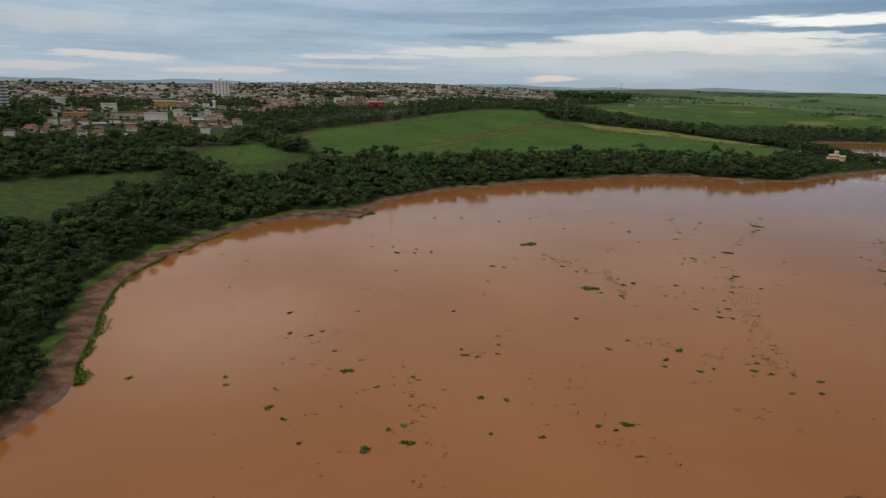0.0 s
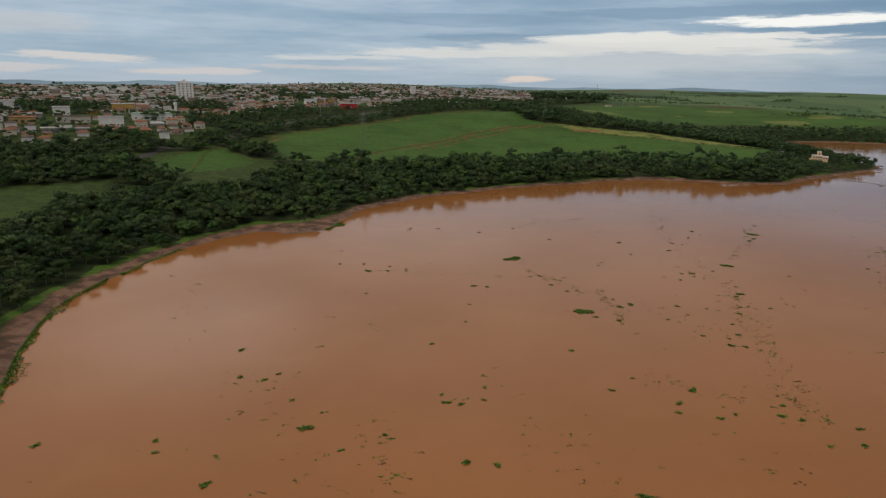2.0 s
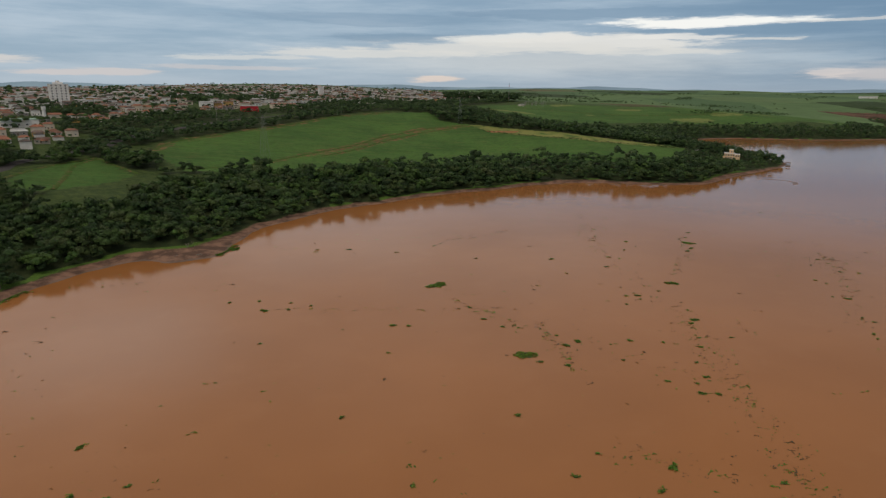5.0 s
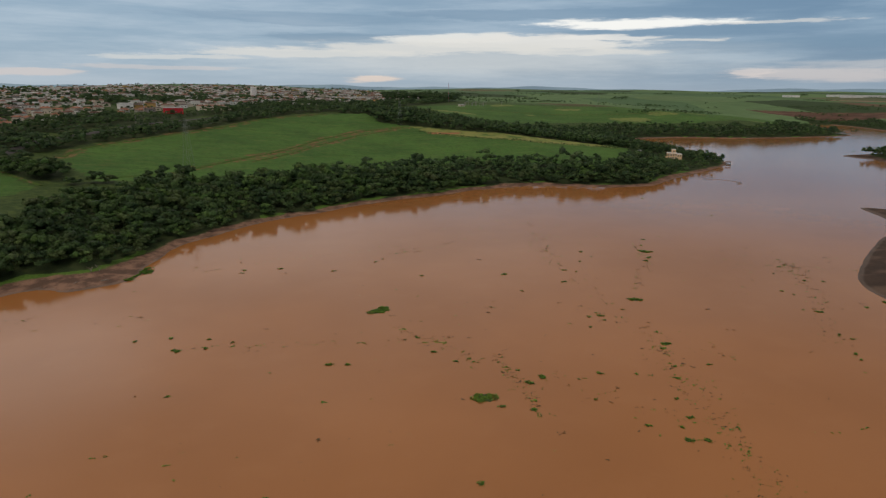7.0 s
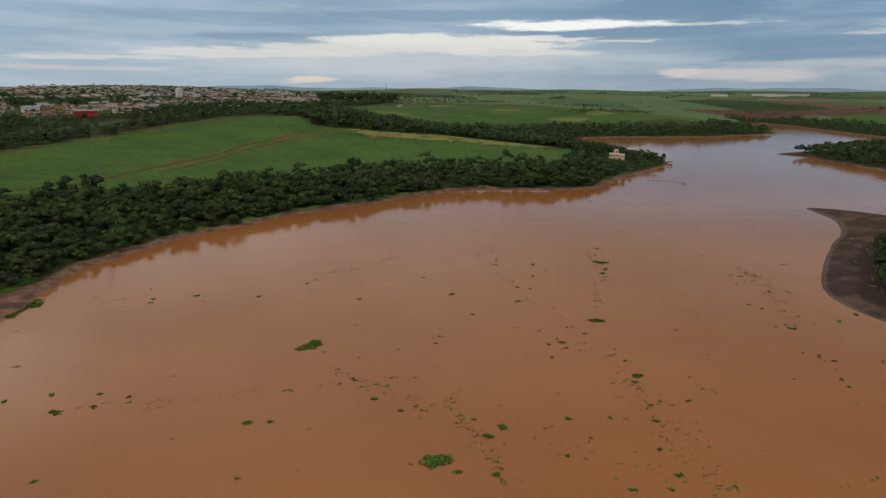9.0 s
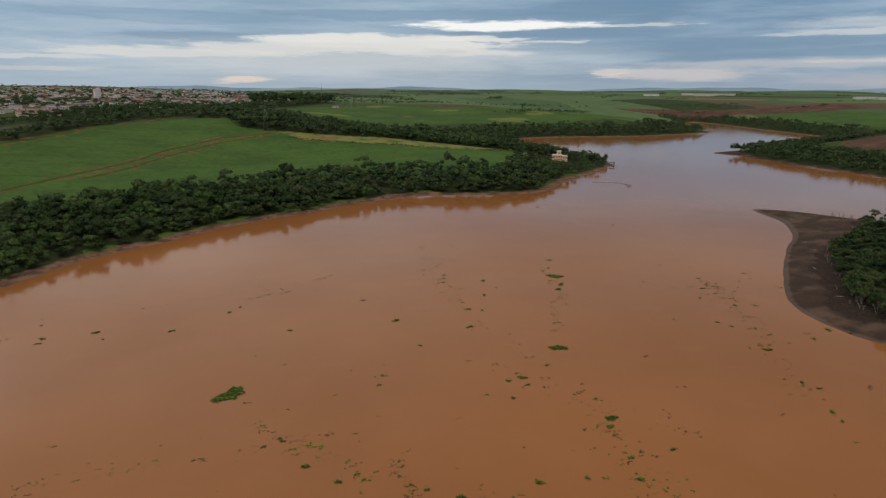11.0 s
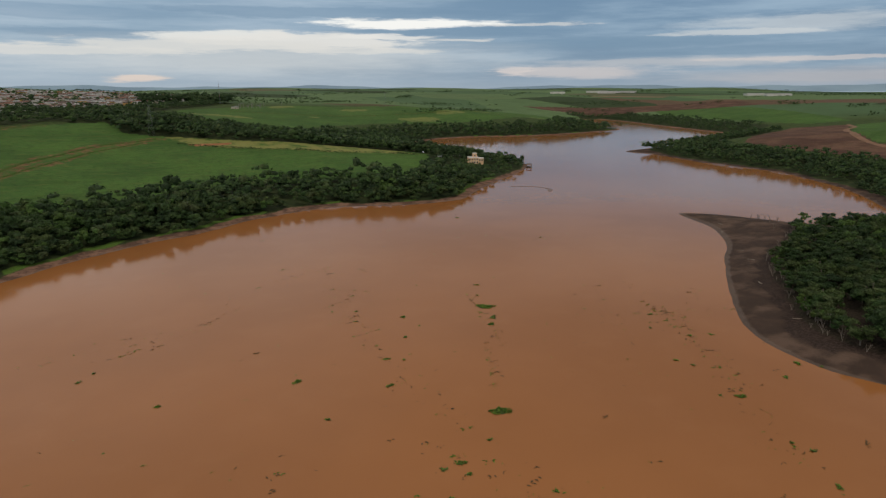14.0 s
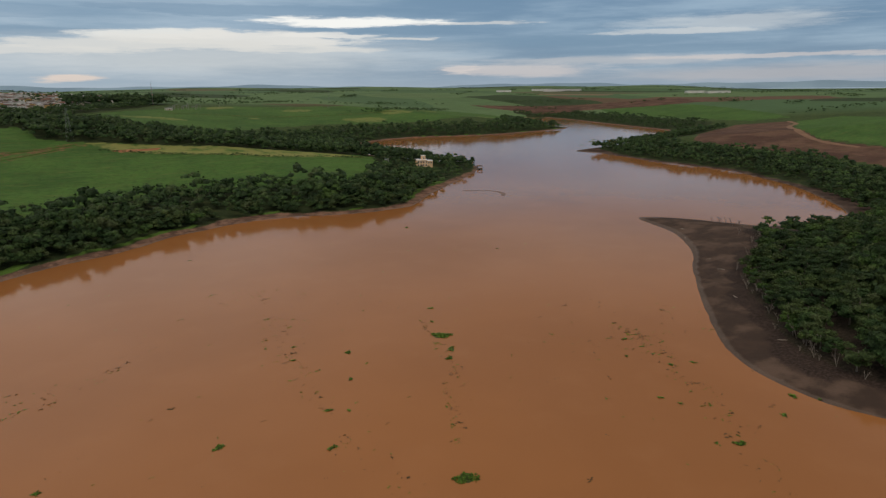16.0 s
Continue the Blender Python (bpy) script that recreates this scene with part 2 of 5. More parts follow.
def build_ground(k, pos, s):
    def attr(n):
        a = k.add("ShaderNodeAttribute")
        a.attribute_name = n
        return a.outputs["Fac"]

    fine, mid, big = k.noise(pos, 1.3, 4.0), k.noise(pos, 0.16, 4.0), k.noise(pos, 0.018, 4.0)
    warp = k.math("SUBTRACT", k.noise(pos, 0.35, 5.0, 0.65), 0.5)

    def mask(n, soft=0.12):
        return k.step(k.math("ADD", attr(n), k.math("MULTIPLY", warp, 0.55)), 0.5 - soft, 0.5 + soft)

    # rough pasture, and a patchwork of distant plots, pale bluish haze in their colours
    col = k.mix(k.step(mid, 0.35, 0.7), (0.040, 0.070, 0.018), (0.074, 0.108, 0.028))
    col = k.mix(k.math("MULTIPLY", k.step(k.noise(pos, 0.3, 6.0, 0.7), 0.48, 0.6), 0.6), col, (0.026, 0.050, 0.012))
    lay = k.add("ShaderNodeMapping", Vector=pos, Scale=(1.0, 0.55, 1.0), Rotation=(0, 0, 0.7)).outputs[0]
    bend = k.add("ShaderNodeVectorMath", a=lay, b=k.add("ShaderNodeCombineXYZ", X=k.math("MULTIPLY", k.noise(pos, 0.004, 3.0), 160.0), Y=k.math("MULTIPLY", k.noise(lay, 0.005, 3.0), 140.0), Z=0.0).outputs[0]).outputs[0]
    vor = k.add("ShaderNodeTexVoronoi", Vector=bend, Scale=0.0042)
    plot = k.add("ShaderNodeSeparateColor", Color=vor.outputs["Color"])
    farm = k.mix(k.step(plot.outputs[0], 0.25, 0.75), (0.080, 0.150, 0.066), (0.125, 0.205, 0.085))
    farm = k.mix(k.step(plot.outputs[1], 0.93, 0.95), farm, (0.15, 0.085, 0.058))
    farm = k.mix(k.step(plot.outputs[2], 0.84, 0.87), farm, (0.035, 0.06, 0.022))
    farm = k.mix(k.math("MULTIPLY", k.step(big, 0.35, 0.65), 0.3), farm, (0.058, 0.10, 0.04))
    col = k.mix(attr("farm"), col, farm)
    soil = k.mix(k.step(mid, 0.4, 0.7), (0.026, 0.042, 0.014), (0.048, 0.064, 0.022))
    col = k.mix(mask("wood"), col, soil)
    # crop fields, with faint rows and patches
    rows = k.add("ShaderNodeTexWave", Vector=pos, Scale=0.55, Distortion=2.5, Detail=2.0)
    crop = k.mix(k.step(big, 0.3, 0.7), (0.052, 0.128, 0.026), (0.088, 0.190, 0.036))
    crop = k.mix(k.math("MULTIPLY", k.step(mid, 0.45, 0.75), 0.45), crop, (0.105, 0.14, 0.034))
    lie = k.add("ShaderNodeMapping", Vector=pos, Scale=(0.012, 0.10, 0.1), Rotation=(0, 0, 0.35)).outputs[0]
    crop = k.mix(k.math("MULTIPLY", k.step(k.noise(lie, 1.0, 5.0, 0.65), 0.48, 0.66), 0.5), crop, (0.046, 0.088, 0.016))
    crop = k.mix(k.math("MULTIPLY", rows.outputs["Fac"], 0.22), crop, (0.03, 0.06, 0.01))
    crop = k.mix(k.math("MULTIPLY", k.step(k.noise(pos, 0.05, 6.0, 0.7), 0.6, 0.72), 0.4), crop, (0.10, 0.085, 0.03))
    tuft = k.math("ADD", k.math("MULTIPLY", k.noise(pos, 0.22, 5.0, 0.7), 0.6), k.math("MULTIPLY", k.noise(pos, 1.0, 3.0, 0.6), 0.4))
    crop = k.mix(k.math("MULTIPLY", k.step(tuft, 0.47, 0.6), 0.55), crop, (0.030, 0.072, 0.014))
    crop = k.mix(k.math("MULTIPLY", k.step(k.noise(lie, 2.6, 6.0, 0.7), 0.56, 0.66), 0.55), crop, (0.135, 0.165, 0.045))
    col = k.mix(mask("field", 0.2), col, crop)
    dry = k.mix(k.step(fine, 0.4, 0.7), (0.23, 0.26, 0.07), (0.30, 0.25, 0.10))
    col = k.mix(k.math("MULTIPLY", k.math("MULTIPLY", mask("dry", 0.4), k.step(k.noise(pos, 0.06, 5.0, 0.7), 0.32, 0.54)), 0.9), col, dry)
    clay = k.mix(k.step(mid, 0.4, 0.65), (0.30, 0.13, 0.06), (0.40, 0.20, 0.10))
    col = k.mix(mask("bare"), col, clay)
    worn = k.mix(k.step(mid, 0.4, 0.65), (0.13, 0.082, 0.036), (0.22, 0.135, 0.062))
    col = k.mix(k.math("MULTIPLY", mask("worn", 0.35), k.step(k.noise(pos, 0.10, 5.0, 0.7), 0.42, 0.58)), col, worn)
    till = k.mix(k.step(k.noise(pos, 0.03, 5.0, 0.65), 0.38, 0.66), (0.082, 0.042, 0.03), (0.16, 0.092, 0.06))
    till = k.mix(k.math("MULTIPLY", k.step(mid, 0.5, 0.75), 0.35), till, (0.075, 0.08, 0.03))
    col = k.mix(mask("plow", 0.08), col, till)
    # lush verge above the mud, then the drawdown mud itself
    lush = k.mix(k.step(fine, 0.3, 0.7), (0.060, 0.130, 0.020), (0.115, 0.200, 0.034))
    col = k.mix(mask("verge"), col, lush)
    mud = k.mix(k.step(k.noise(pos, 0.12, 6.0, 0.65), 0.4, 0.62), (0.110, 0.066, 0.047), (0.270, 0.158, 0.108))
    mud = k.mix(k.math("MULTIPLY", k.step(k.noise(pos, 0.9, 5.0, 0.7), 0.55, 0.7), 0.6), mud, (0.05, 0.034, 0.027))
    pale = k.mix(k.step(k.noise(pos, 0.06, 5.0, 0.6), 0.45, 0.66), (0.052, 0.036, 0.028), (0.118, 0.082, 0.062))
    mud = k.mix(k.math("MULTIPLY", attr("peninsula"), 0.9), mud, pale)
    col = k.mix(mask("mud"), col, mud)
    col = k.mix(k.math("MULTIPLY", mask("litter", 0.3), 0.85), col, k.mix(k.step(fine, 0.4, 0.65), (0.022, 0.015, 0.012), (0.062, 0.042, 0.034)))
    wet = k.step(k.math("ADD", attr("wet"), k.math("MULTIPLY", warp, 0.4)), 0.45, 0.7)
    col = k.mix(k.math("MULTIPLY", wet, 0.5), col, (0.150, 0.112, 0.086))
    k.put(s, "Roughness", k.math("SUBTRACT", 0.92, k.math("MULTIPLY", wet, 0.3)))
    h = k.math("ADD", k.math("MULTIPLY", k.noise(pos, 0.7, 5.0, 0.7), 1.0), k.math("MULTIPLY", fine, 0.4))
    bump_on(k, s, h, 0.6, 0.5)
    return col


GROUND = material("ground_cover", build_ground, 0.92, 0.2)
TRACK = material("red_dirt", lambda k, p, s: k.mix(k.step(k.noise(p, 0.22, 5.0, 0.7), 0.35, 0.52), k.mix(k.step(k.noise(p, 0.9, 3.0), 0.35, 0.7), (0.13, 0.090, 0.05), (0.23, 0.145, 0.085)), (0.06, 0.115, 0.022)), 0.95, 0.1)
PALE_DIRT = plain("pale_dirt", (0.30, 0.175, 0.105), 0.65, 0.1)
SILT = plain("wet_silt", (0.22, 0.115, 0.066), 0.8, 0.5, 0.35)
ASPHALT = plain("asphalt", (0.075, 0.07, 0.07), 0.7, 0.3)


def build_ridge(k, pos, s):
    # haze put into the blue; the ridge glows so that it stays pale
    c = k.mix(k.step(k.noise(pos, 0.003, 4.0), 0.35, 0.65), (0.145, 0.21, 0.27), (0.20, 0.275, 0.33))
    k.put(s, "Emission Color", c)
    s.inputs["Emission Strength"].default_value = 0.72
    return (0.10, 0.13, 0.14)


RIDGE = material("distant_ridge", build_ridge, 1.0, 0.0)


# ---- the lie of the land: a plan in units of K metres ----
K = 1.45
WEST = [(-60, -420), (-72, -200), (-80, -60), (-77, 40), (-73, 88), (-71, 104), (-75, 118), (-80, 135), (-87, 158), (-90, 180), (-88, 198),
        (-83, 218), (-76, 238), (-66, 254), (-55, 263), (-47, 258), (-38, 261), (-31, 266), (-28, 282), (-20, 307), (-10, 319), (4, 336), (20, 348), (34, 355),
        (47, 365), (59, 372), (72, 379), (86, 384), (98, 386), (108, 391), (121, 399), (137, 403), (154, 407), (170, 405.5), (184, 400), (197, 392.5), (211, 388),
        (231, 387), (241, 393), (257, 405), (274, 417), (290, 426), (320, 443), (350, 463), (369, 482)]
ARM = [(373, 508), (362, 545), (360, 590), (372, 640), (405, 690), (450, 722), (499, 733), (545, 718), (585, 700), (640, 693), (694, 694),
       (740, 700), (771, 713), (778, 740), (800, 790), (850, 870), (905, 930)]
EAST = [(985, 930), (951, 848), (892, 748), (835, 640), (790, 560), (765, 543), (700, 530), (640, 517), (560, 506), (508, 500), (507, 474), (496, 445), (482, 411), (477, 384), (471, 360),
        (464, 337), (444, 311), (425, 287), (397, 263), (368, 243), (361, 240), (346, 231), (325, 237), (315, 245), (305, 252), (301, 266),
        (296, 283), (290, 292), (284, 296), (278, 287), (268, 270), (248, 252), (230, 242), (218, 235), (205, 227), (193, 219), (176, 207),
        (166, 196), (162, 186), (161, 178), (164, 165), (175, 140), (195, 100), (225, 40), (250, -60), (270, -200), (280, -420)]
CREEK = [(440, 722), (330, 680), (240, 672), (165, 690), (110, 730), (40, 790)]


def smooth_line(pts, n=4):
    """A Catmull-Rom line through plan points."""
    p, out = np.array(pts, float), []
    for i in range(len(p) - 1):
        p0, p1, p2, p3 = p[max(i - 1, 0)], p[i], p[i + 1], p[min(i + 2, len(p) - 1)]
        for j in range(n):
            u = j / n
            out.append(0.5 * (2 * p1 + (p2 - p0) * u + (2 * p0 - 5 * p1 + 4 * p2 - p3) * u * u + (3 * p1 - p0 - 3 * p2 + p3) * u**3))
    return np.array([*out, p[-1]])


def line_dist(P, L):
    d = np.full(len(P), 1e9)
    for a, b in zip(L[:-1], L[1:]):
        ab = b - a
        q = P - a
        u = np.clip((q @ ab) / (ab @ ab + 1e-9), 0, 1)
        q = q - u[:, None] * ab
        d = np.minimum(d, np.sqrt((q * q).sum(1)))
    return d


def inside(P, L):
    L = np.asarray(L, float)
    x, y = P.T
    c = np.zeros(len(P), bool)
    for (x1, y1), (x2, y2) in zip(L, np.roll(L, 1, 0)):
        if y1 != y2:
            c ^= ((y1 > y) != (y2 > y)) & (x < (x2 - x1) * (y - y1) / (y2 - y1) + x1)
    return c


LAKE, WEST_L, ARM_L, EAST_L = smooth_line(WEST + ARM + EAST), smooth_line(WEST), smooth_line(ARM), smooth_line(EAST)
CREEK_L = np.array(CREEK, float)


def shore(P):
    """Distance from the waterline: positive on land."""
    d = np.minimum(np.minimum(line_dist(P, WEST_L), line_dist(P, ARM_L)), line_dist(P, EAST_L))
    return np.where(inside(P, LAKE), -d, d)


def hump(x, y, cx, cy, r, h):
    return h * np.exp(-((x - cx) ** 2 + (y - cy) ** 2) / r**2)


def wobble(x, y, s, seed=0.0):
    """Cheap smooth noise, about -1 to 1, with waves of about s metres."""
    a, b = x / s * 6.28, y / s * 6.28
    return (np.sin(a + 1.7 * np.sin(0.6 * b + seed)) + np.sin(b * 1.13 + 1.9 * np.sin(0.53 * a + 2 + seed)) + np.sin(0.7 * a - 0.8 * b + 1.1 * seed + 1.5 * np.sin(a * 0.31))) / 3


def height(P, sd=None):
    x, y = P.T
    sd = shore(P) if sd is None else sd
    run, far = 0.0, np.full(len(P), 1e9)
    for a, b in zip(CREEK_L[:-1], CREEK_L[1:]):
        ab = b - a
        u = np.clip(((P - a) @ ab) / (ab @ ab), 0, 1)
        q = P - a - u[:, None] * ab
        far = np.minimum(far, np.sqrt((q * q).sum(1)) + 45 + 0.75 * (run + u * np.sqrt(ab @ ab)))
        run += np.sqrt(ab @ ab)
    e = np.where(sd > 0, np.minimum(sd, np.maximum(far, 45)), sd)
    h = np.interp(e, [-60, -12, 0, 4, 12, 25, 60, 100, 150, 200, 300, 500, 900, 2000, 5000], [-4, -1.6, 0, 0.6, 1.4, 3.4, 9.5, 14, 18.5, 23, 31, 39, 44, 47, 48])
    h = h + np.clip((sd - 60) / 200, 0, 1) * (np.sin(x / 310 + 1.3) * np.cos(y / 270 - 0.4) * 2.0 + np.sin(x / 137 + y / 190) * 1.0)
    h = h + hump(x, y, -60, 1550, 420, 19) + np.clip((sd - 90) / 120, 0, 1) * (hump(x, y, 0, 720, 330, 9) + hump(x, y, 90, 650, 90, 3))
    far_out = np.clip((np.hypot(x, y) - 1700) / 900, 0, 1)
    h = h + far_out * (6.0 * wobble(x, y, 1500, 1.0) + 3.5 * wobble(x, y, 700, 3.0) + 1.0)
    rise = np.interp(np.arctan2(x, y), [-0.6, -0.3, 0.1, 0.4, 0.6, 0.8, 1.0, 1.15, 1.4], [4, 2, 5, 16, 13, 6, 4, -10, -14])
    h = h + np.clip((np.hypot(x, y) - 1500) / 1300, 0, 1) * rise
    return h


def mud_width(x, y):
    return (4.7 + hump(x, y, -92, 150, 60, 1.2) + hump(x, y, -40, 264, 22, 8) + hump(x, y, 160, 420, 22, 3) + hump(x, y, 200, 205, 60, 8.5)
            + hump(x, y, 170, 165, 50, 2) + hump(x, y, 268, 243, 32, 16) + hump(x, y, 288, 276, 26, 20) + hump(x, y, 270, 405, 30, 2) - hump(x, y, 350, 468, 25, 2.8) + hump(x, y, 312, 241, 22, 13) + hump(x, y, 375, 248, 42, 6) + hump(x, y, 512, 496, 22, 16))


HEADLAND = [(-83, 442), (-78, 466), (-56, 495), (-30, 526), (1, 559), (27, 588), (50, 602), (74, 617)]
TRACK_A = [(-64, 398), (-31, 418), (-13, 438), (5, 459), (28, 484), (43, 502), (55, 520), (73, 538), (95, 558), (116, 568), (131, 576)]
TRACK_B = [(9, 451), (27, 470), (42, 489), (62, 514), (86, 540), (104, 553), (120, 565)]
FIELD_HILL = [(-62, 395), (-30, 400), (10, 408), (60, 430), (110, 450), (150, 458), (200, 446), (240, 442), (275, 470), (295, 505), (272, 534),
              (235, 550), (199, 556), (163, 574), (129, 585), (114, 593), (114, 610), (112, 630), (73, 616), (50, 600), (25, 587), (-1, 557), (-32, 525), (-58, 494), (-80, 465), (-84, 440)]
CREEK_WOOD = [(112, 632), (114, 593), (129, 584), (163, 573), (199, 555), (235, 549), (272, 533), (310, 545), (340, 600), (340, 690), (240, 692), (150, 690)]
BAND = [(135, 584), (163, 573), (199, 556), (235, 549), (272, 533), (288, 506), (261, 512), (224, 514), (194, 532), (150, 554)]
FIELD_NORTH = [(150, 742), (160, 800), (206, 880), (262, 946), (320, 990), (424, 1040), (500, 1010), (640, 1000), (800, 990), (900, 960), (760, 830), (600, 800), (450, 830), (376, 806), (300, 756), (226, 752)]
FIELD_GATE = [(-118, 327), (-124, 358), (-117, 386), (-105, 409), (-80, 376), (-86, 360), (-102, 338)]
FIELD_WEST = [(-240, 215), (-172, 261), (-158, 283), (-133, 305), (-128, 280), (-128, 240), (-132, 200), (-150, 170), (-200, 150), (-260, 160)]
FIELD_EAST = [(806, 429), (860, 400), (801, 345), (900, 250), (700, 150), (540, 200), (552, 277), (584, 329), (640, 368)]
FIELD_FAR = [(853, 498), (916, 648), (1000, 800), (1068, 873), (1132, 807), (1100, 700), (1021, 598), (940, 510), (878, 463)]
TILLED = [(551, 412), (640, 455), (720, 480), (810, 499), (813, 437), (700, 395), (639, 366), (575, 326), (545, 273), (530, 200), (470, 190), (478, 260), (514, 308), (532, 360)]
TILLED_FAR = [(951, 1101), (1040, 1060), (1109, 985), (1180, 900), (1217, 872), (1230, 800), (1156, 712), (1100, 780), (1050, 900), (950, 1040)]
HEDGE = np.array([(-104, 456), (-82, 488), (-46, 530), (-2, 577), (44, 625), (88, 648), (122, 638)], float)
STREAM_WOOD = np.array([(120, 640), (140, 672), (180, 672), (240, 662), (330, 668), (440, 712)], float)
TOWN_WOOD = [(-100, 505), (-60, 548), (-20, 596), (40, 645), (110, 685), (150, 800), (200, 890), (330, 1050), (315, 1075), (200, 940), (110, 780), (20, 660), (-40, 612), (-75, 585), (-115, 545), (-130, 500)]
WEST_WOOD = [(-172, 263), (-158, 285), (-133, 308), (-112, 322), (-136, 350), (-150, 372), (-162, 384), (-178, 362), (-215, 340), (-300, 320), (-330, 250), (-245, 217)]
GROVES = [(-88, 408, 13), (-77, 395, 9), (-100, 416, 9), (-114, 432, 13), (-120, 398, 10), (-136, 384, 12), (-112, 312, 9), (-124, 305, 8), (-66, 388, 6), (-58, 391, 5), (-132, 505, 16), (-124, 486, 14), (-120, 328, 12), (-70, 745, 60), (-250, 520, 40), (-262, 392, 34), (-158, 412, 15), (-160, 565, 26), (-108, 470, 14), (-300, 470, 40), (-70, 565, 26), (-340, 380, 50)]
PINES = np.array([(235, 1055), (300, 1085), (352, 1092)], float)
FAR_ROWS = [np.array(r, float) for r in ([(1440, 780), (1425, 620)], [(600, 1050), (760, 1120), (900, 1130)], [(350, 1100), (470, 1150)], [(1100, 1300), (1350, 1500)], [(1190, 700), (1130, 640)],
                                          [(700, 1500), (1000, 1700)], [(1300, 560), (1240, 500)], [(930, 470), (1010, 430), (1080, 380)], [(1500, 1300), (1700, 1250)], [(1650, 1000), (1700, 800)])]


def land_masks(P, sd):
    """Ground cover by plan: a value of 0 to 1 for each kind at each point."""
    x, y = P.T
    mw = mud_width(x, y) + 1.2 * wobble(x, y, 23) + 0.8 * wobble(x, y, 9, 2)
    dW, dA, dE = line_dist(P, WEST_L), line_dist(P, ARM_L), line_dist(P, EAST_L)
    west, east = (dW < dE) & (dW <= dA + 5), (dE < dW) & (dE <= dA)
    pen = east & (x < 345) & (y < 310)
    fields = [inside(P, f) for f in (FIELD_HILL, FIELD_NORTH, FIELD_GATE, FIELD_WEST, FIELD_EAST, FIELD_FAR)]
    field = np.logical_or.reduce(fields)
    plow = inside(P, TILLED) | inside(P, TILLED_FAR)
    edge = 5 * wobble(x, y, 60) + 3 * wobble(x, y, 25, 1)
    wood = west & (sd > mw + np.where((y < 300) & (y > 100), 1.3, 0.0)) & (sd < np.interp(x, [-60, 20, 130, 200], [59, 56, 56, 51]) + edge) & (x < 300)
    wood |= (x > 225) & (x < 400) & (y > 380) & (y < 700) & (sd > mw) & (sd < 85 + edge) & (dE > 60)
    wood |= inside(P, CREEK_WOOD) | inside(P, WEST_WOOD) | inside(P, TOWN_WOOD) | (line_dist(P, HEDGE) < 11 + edge * 0.4) | (line_dist(P, STREAM_WOOD) < 36 + edge)
    wood |= (y > 640) & (x > 360) & (x < 800) & (dA < dE) & (sd > 4) & (sd < 62 + edge)
    wood |= east & (x > 325) & (x < 785) & (y > 140) & (y < 560) & (sd > 5 + hump(x, y, 515, 498, 30, 10)) & (sd < np.where(x > 480, 52, 45) + edge)
    wood |= east & (y > 540) & (sd > 3) & (sd < 60 + edge)
    wood |= pen & (sd > mw + 1) & (y > 60)
    for cx, cy, r in GROVES:
        wood |= np.hypot(x - cx, y - cy) < r + edge
    wood &= ~field & ~plow & (sd > 2) & (np.hypot(x - 314, y - 472) > 12) & (np.hypot(x - 290, y - 485) > 4)
    la, lb, lh = (line_dist(P, np.array(t, float)) for t in (TRACK_A, TRACK_B, HEADLAND))
    worn = np.maximum(np.maximum((la < 4 + 3 * wobble(x, y, 40, 6)) & (x > -30), (lb < 3.0 + 2.5 * wobble(x, y, 30, 8)) & (x > 10)), (lh < 3.5) & (wobble(x, y, 60, 2) > -0.2)) * 1.0
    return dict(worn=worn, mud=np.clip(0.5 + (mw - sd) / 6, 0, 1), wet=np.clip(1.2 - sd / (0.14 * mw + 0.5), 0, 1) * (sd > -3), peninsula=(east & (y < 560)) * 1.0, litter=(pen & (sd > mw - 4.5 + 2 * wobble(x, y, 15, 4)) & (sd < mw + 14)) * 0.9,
                verge=((sd >= mw) & (sd < mw + 3.2 + 1.6 * wobble(x, y, 31)) & (y > 100) & ~east & ((y < 300) | (wobble(x, y, 47, 3) > 0.0))) * 1.0, wood=wood * 1.0, field=field * np.where(fields[3], 0.40, np.where(fields[2], 0.9, 1.0)), plow=plow * 1.0,
                dry=(fields[0] & inside(P, BAND)) * 0.95 + fields[1] * (wobble(x, y, 120, 4) > 0.55) * 0.6,
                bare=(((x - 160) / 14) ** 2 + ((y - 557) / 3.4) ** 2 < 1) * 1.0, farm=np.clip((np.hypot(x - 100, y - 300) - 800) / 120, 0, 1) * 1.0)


def z_at(x, y):
    return float(height(np.array([[x, y]], float))[0])


def spot(x, y, turn=0.0, lift=0.0):
    """The pose of a thing that stands on the ground at a point of the plan."""
    return Matrix.Translation((K * x, K * y, K * z_at(x, y) + lift)) @ Matrix.Rotation(turn, 4, "Z")


def mesh_object(name, verts, faces, mats, parent=None, smooth=False, slots=None):
    me = bpy.data.meshes.new(name)
    me.from_pydata([tuple(v) for v in verts] if not isinstance(verts, np.ndarray) else verts.tolist(), [], faces if isinstance(faces, list) else faces.tolist())
    for m in mats if isinstance(mats, (list, tuple)) else (mats,):
        me.materials.append(m)
    if slots is not None:
        me.polygons.foreach_set("material_index", np.asarray(slots, np.int32))
    if smooth:
        me.polygons.foreach_set("use_smooth", np.ones(len(me.polygons), bool))
    me.update()
    ob = new(name, me)
    if parent is not None:
        ob.parent = parent
    return ob


def axis_steps(lo, hi, fine_lo, fine_hi, fine, mid_lo, mid_hi, mid, grow=1.22):
    v = list(np.arange(fine_lo, fine_hi, fine)) + list(np.arange(fine_hi, mid_hi, mid)) + list(np.arange(fine_lo - mid, mid_lo, -mid))
    for start, end, sign in ((max(v), hi, 1), (min(v), lo, -1)):
        s, p = mid, start
        while (end - p) * sign > 0:
            s = min(s * grow, 130)
            p += s * sign
            v.append(p)
    return np.array(sorted(v))


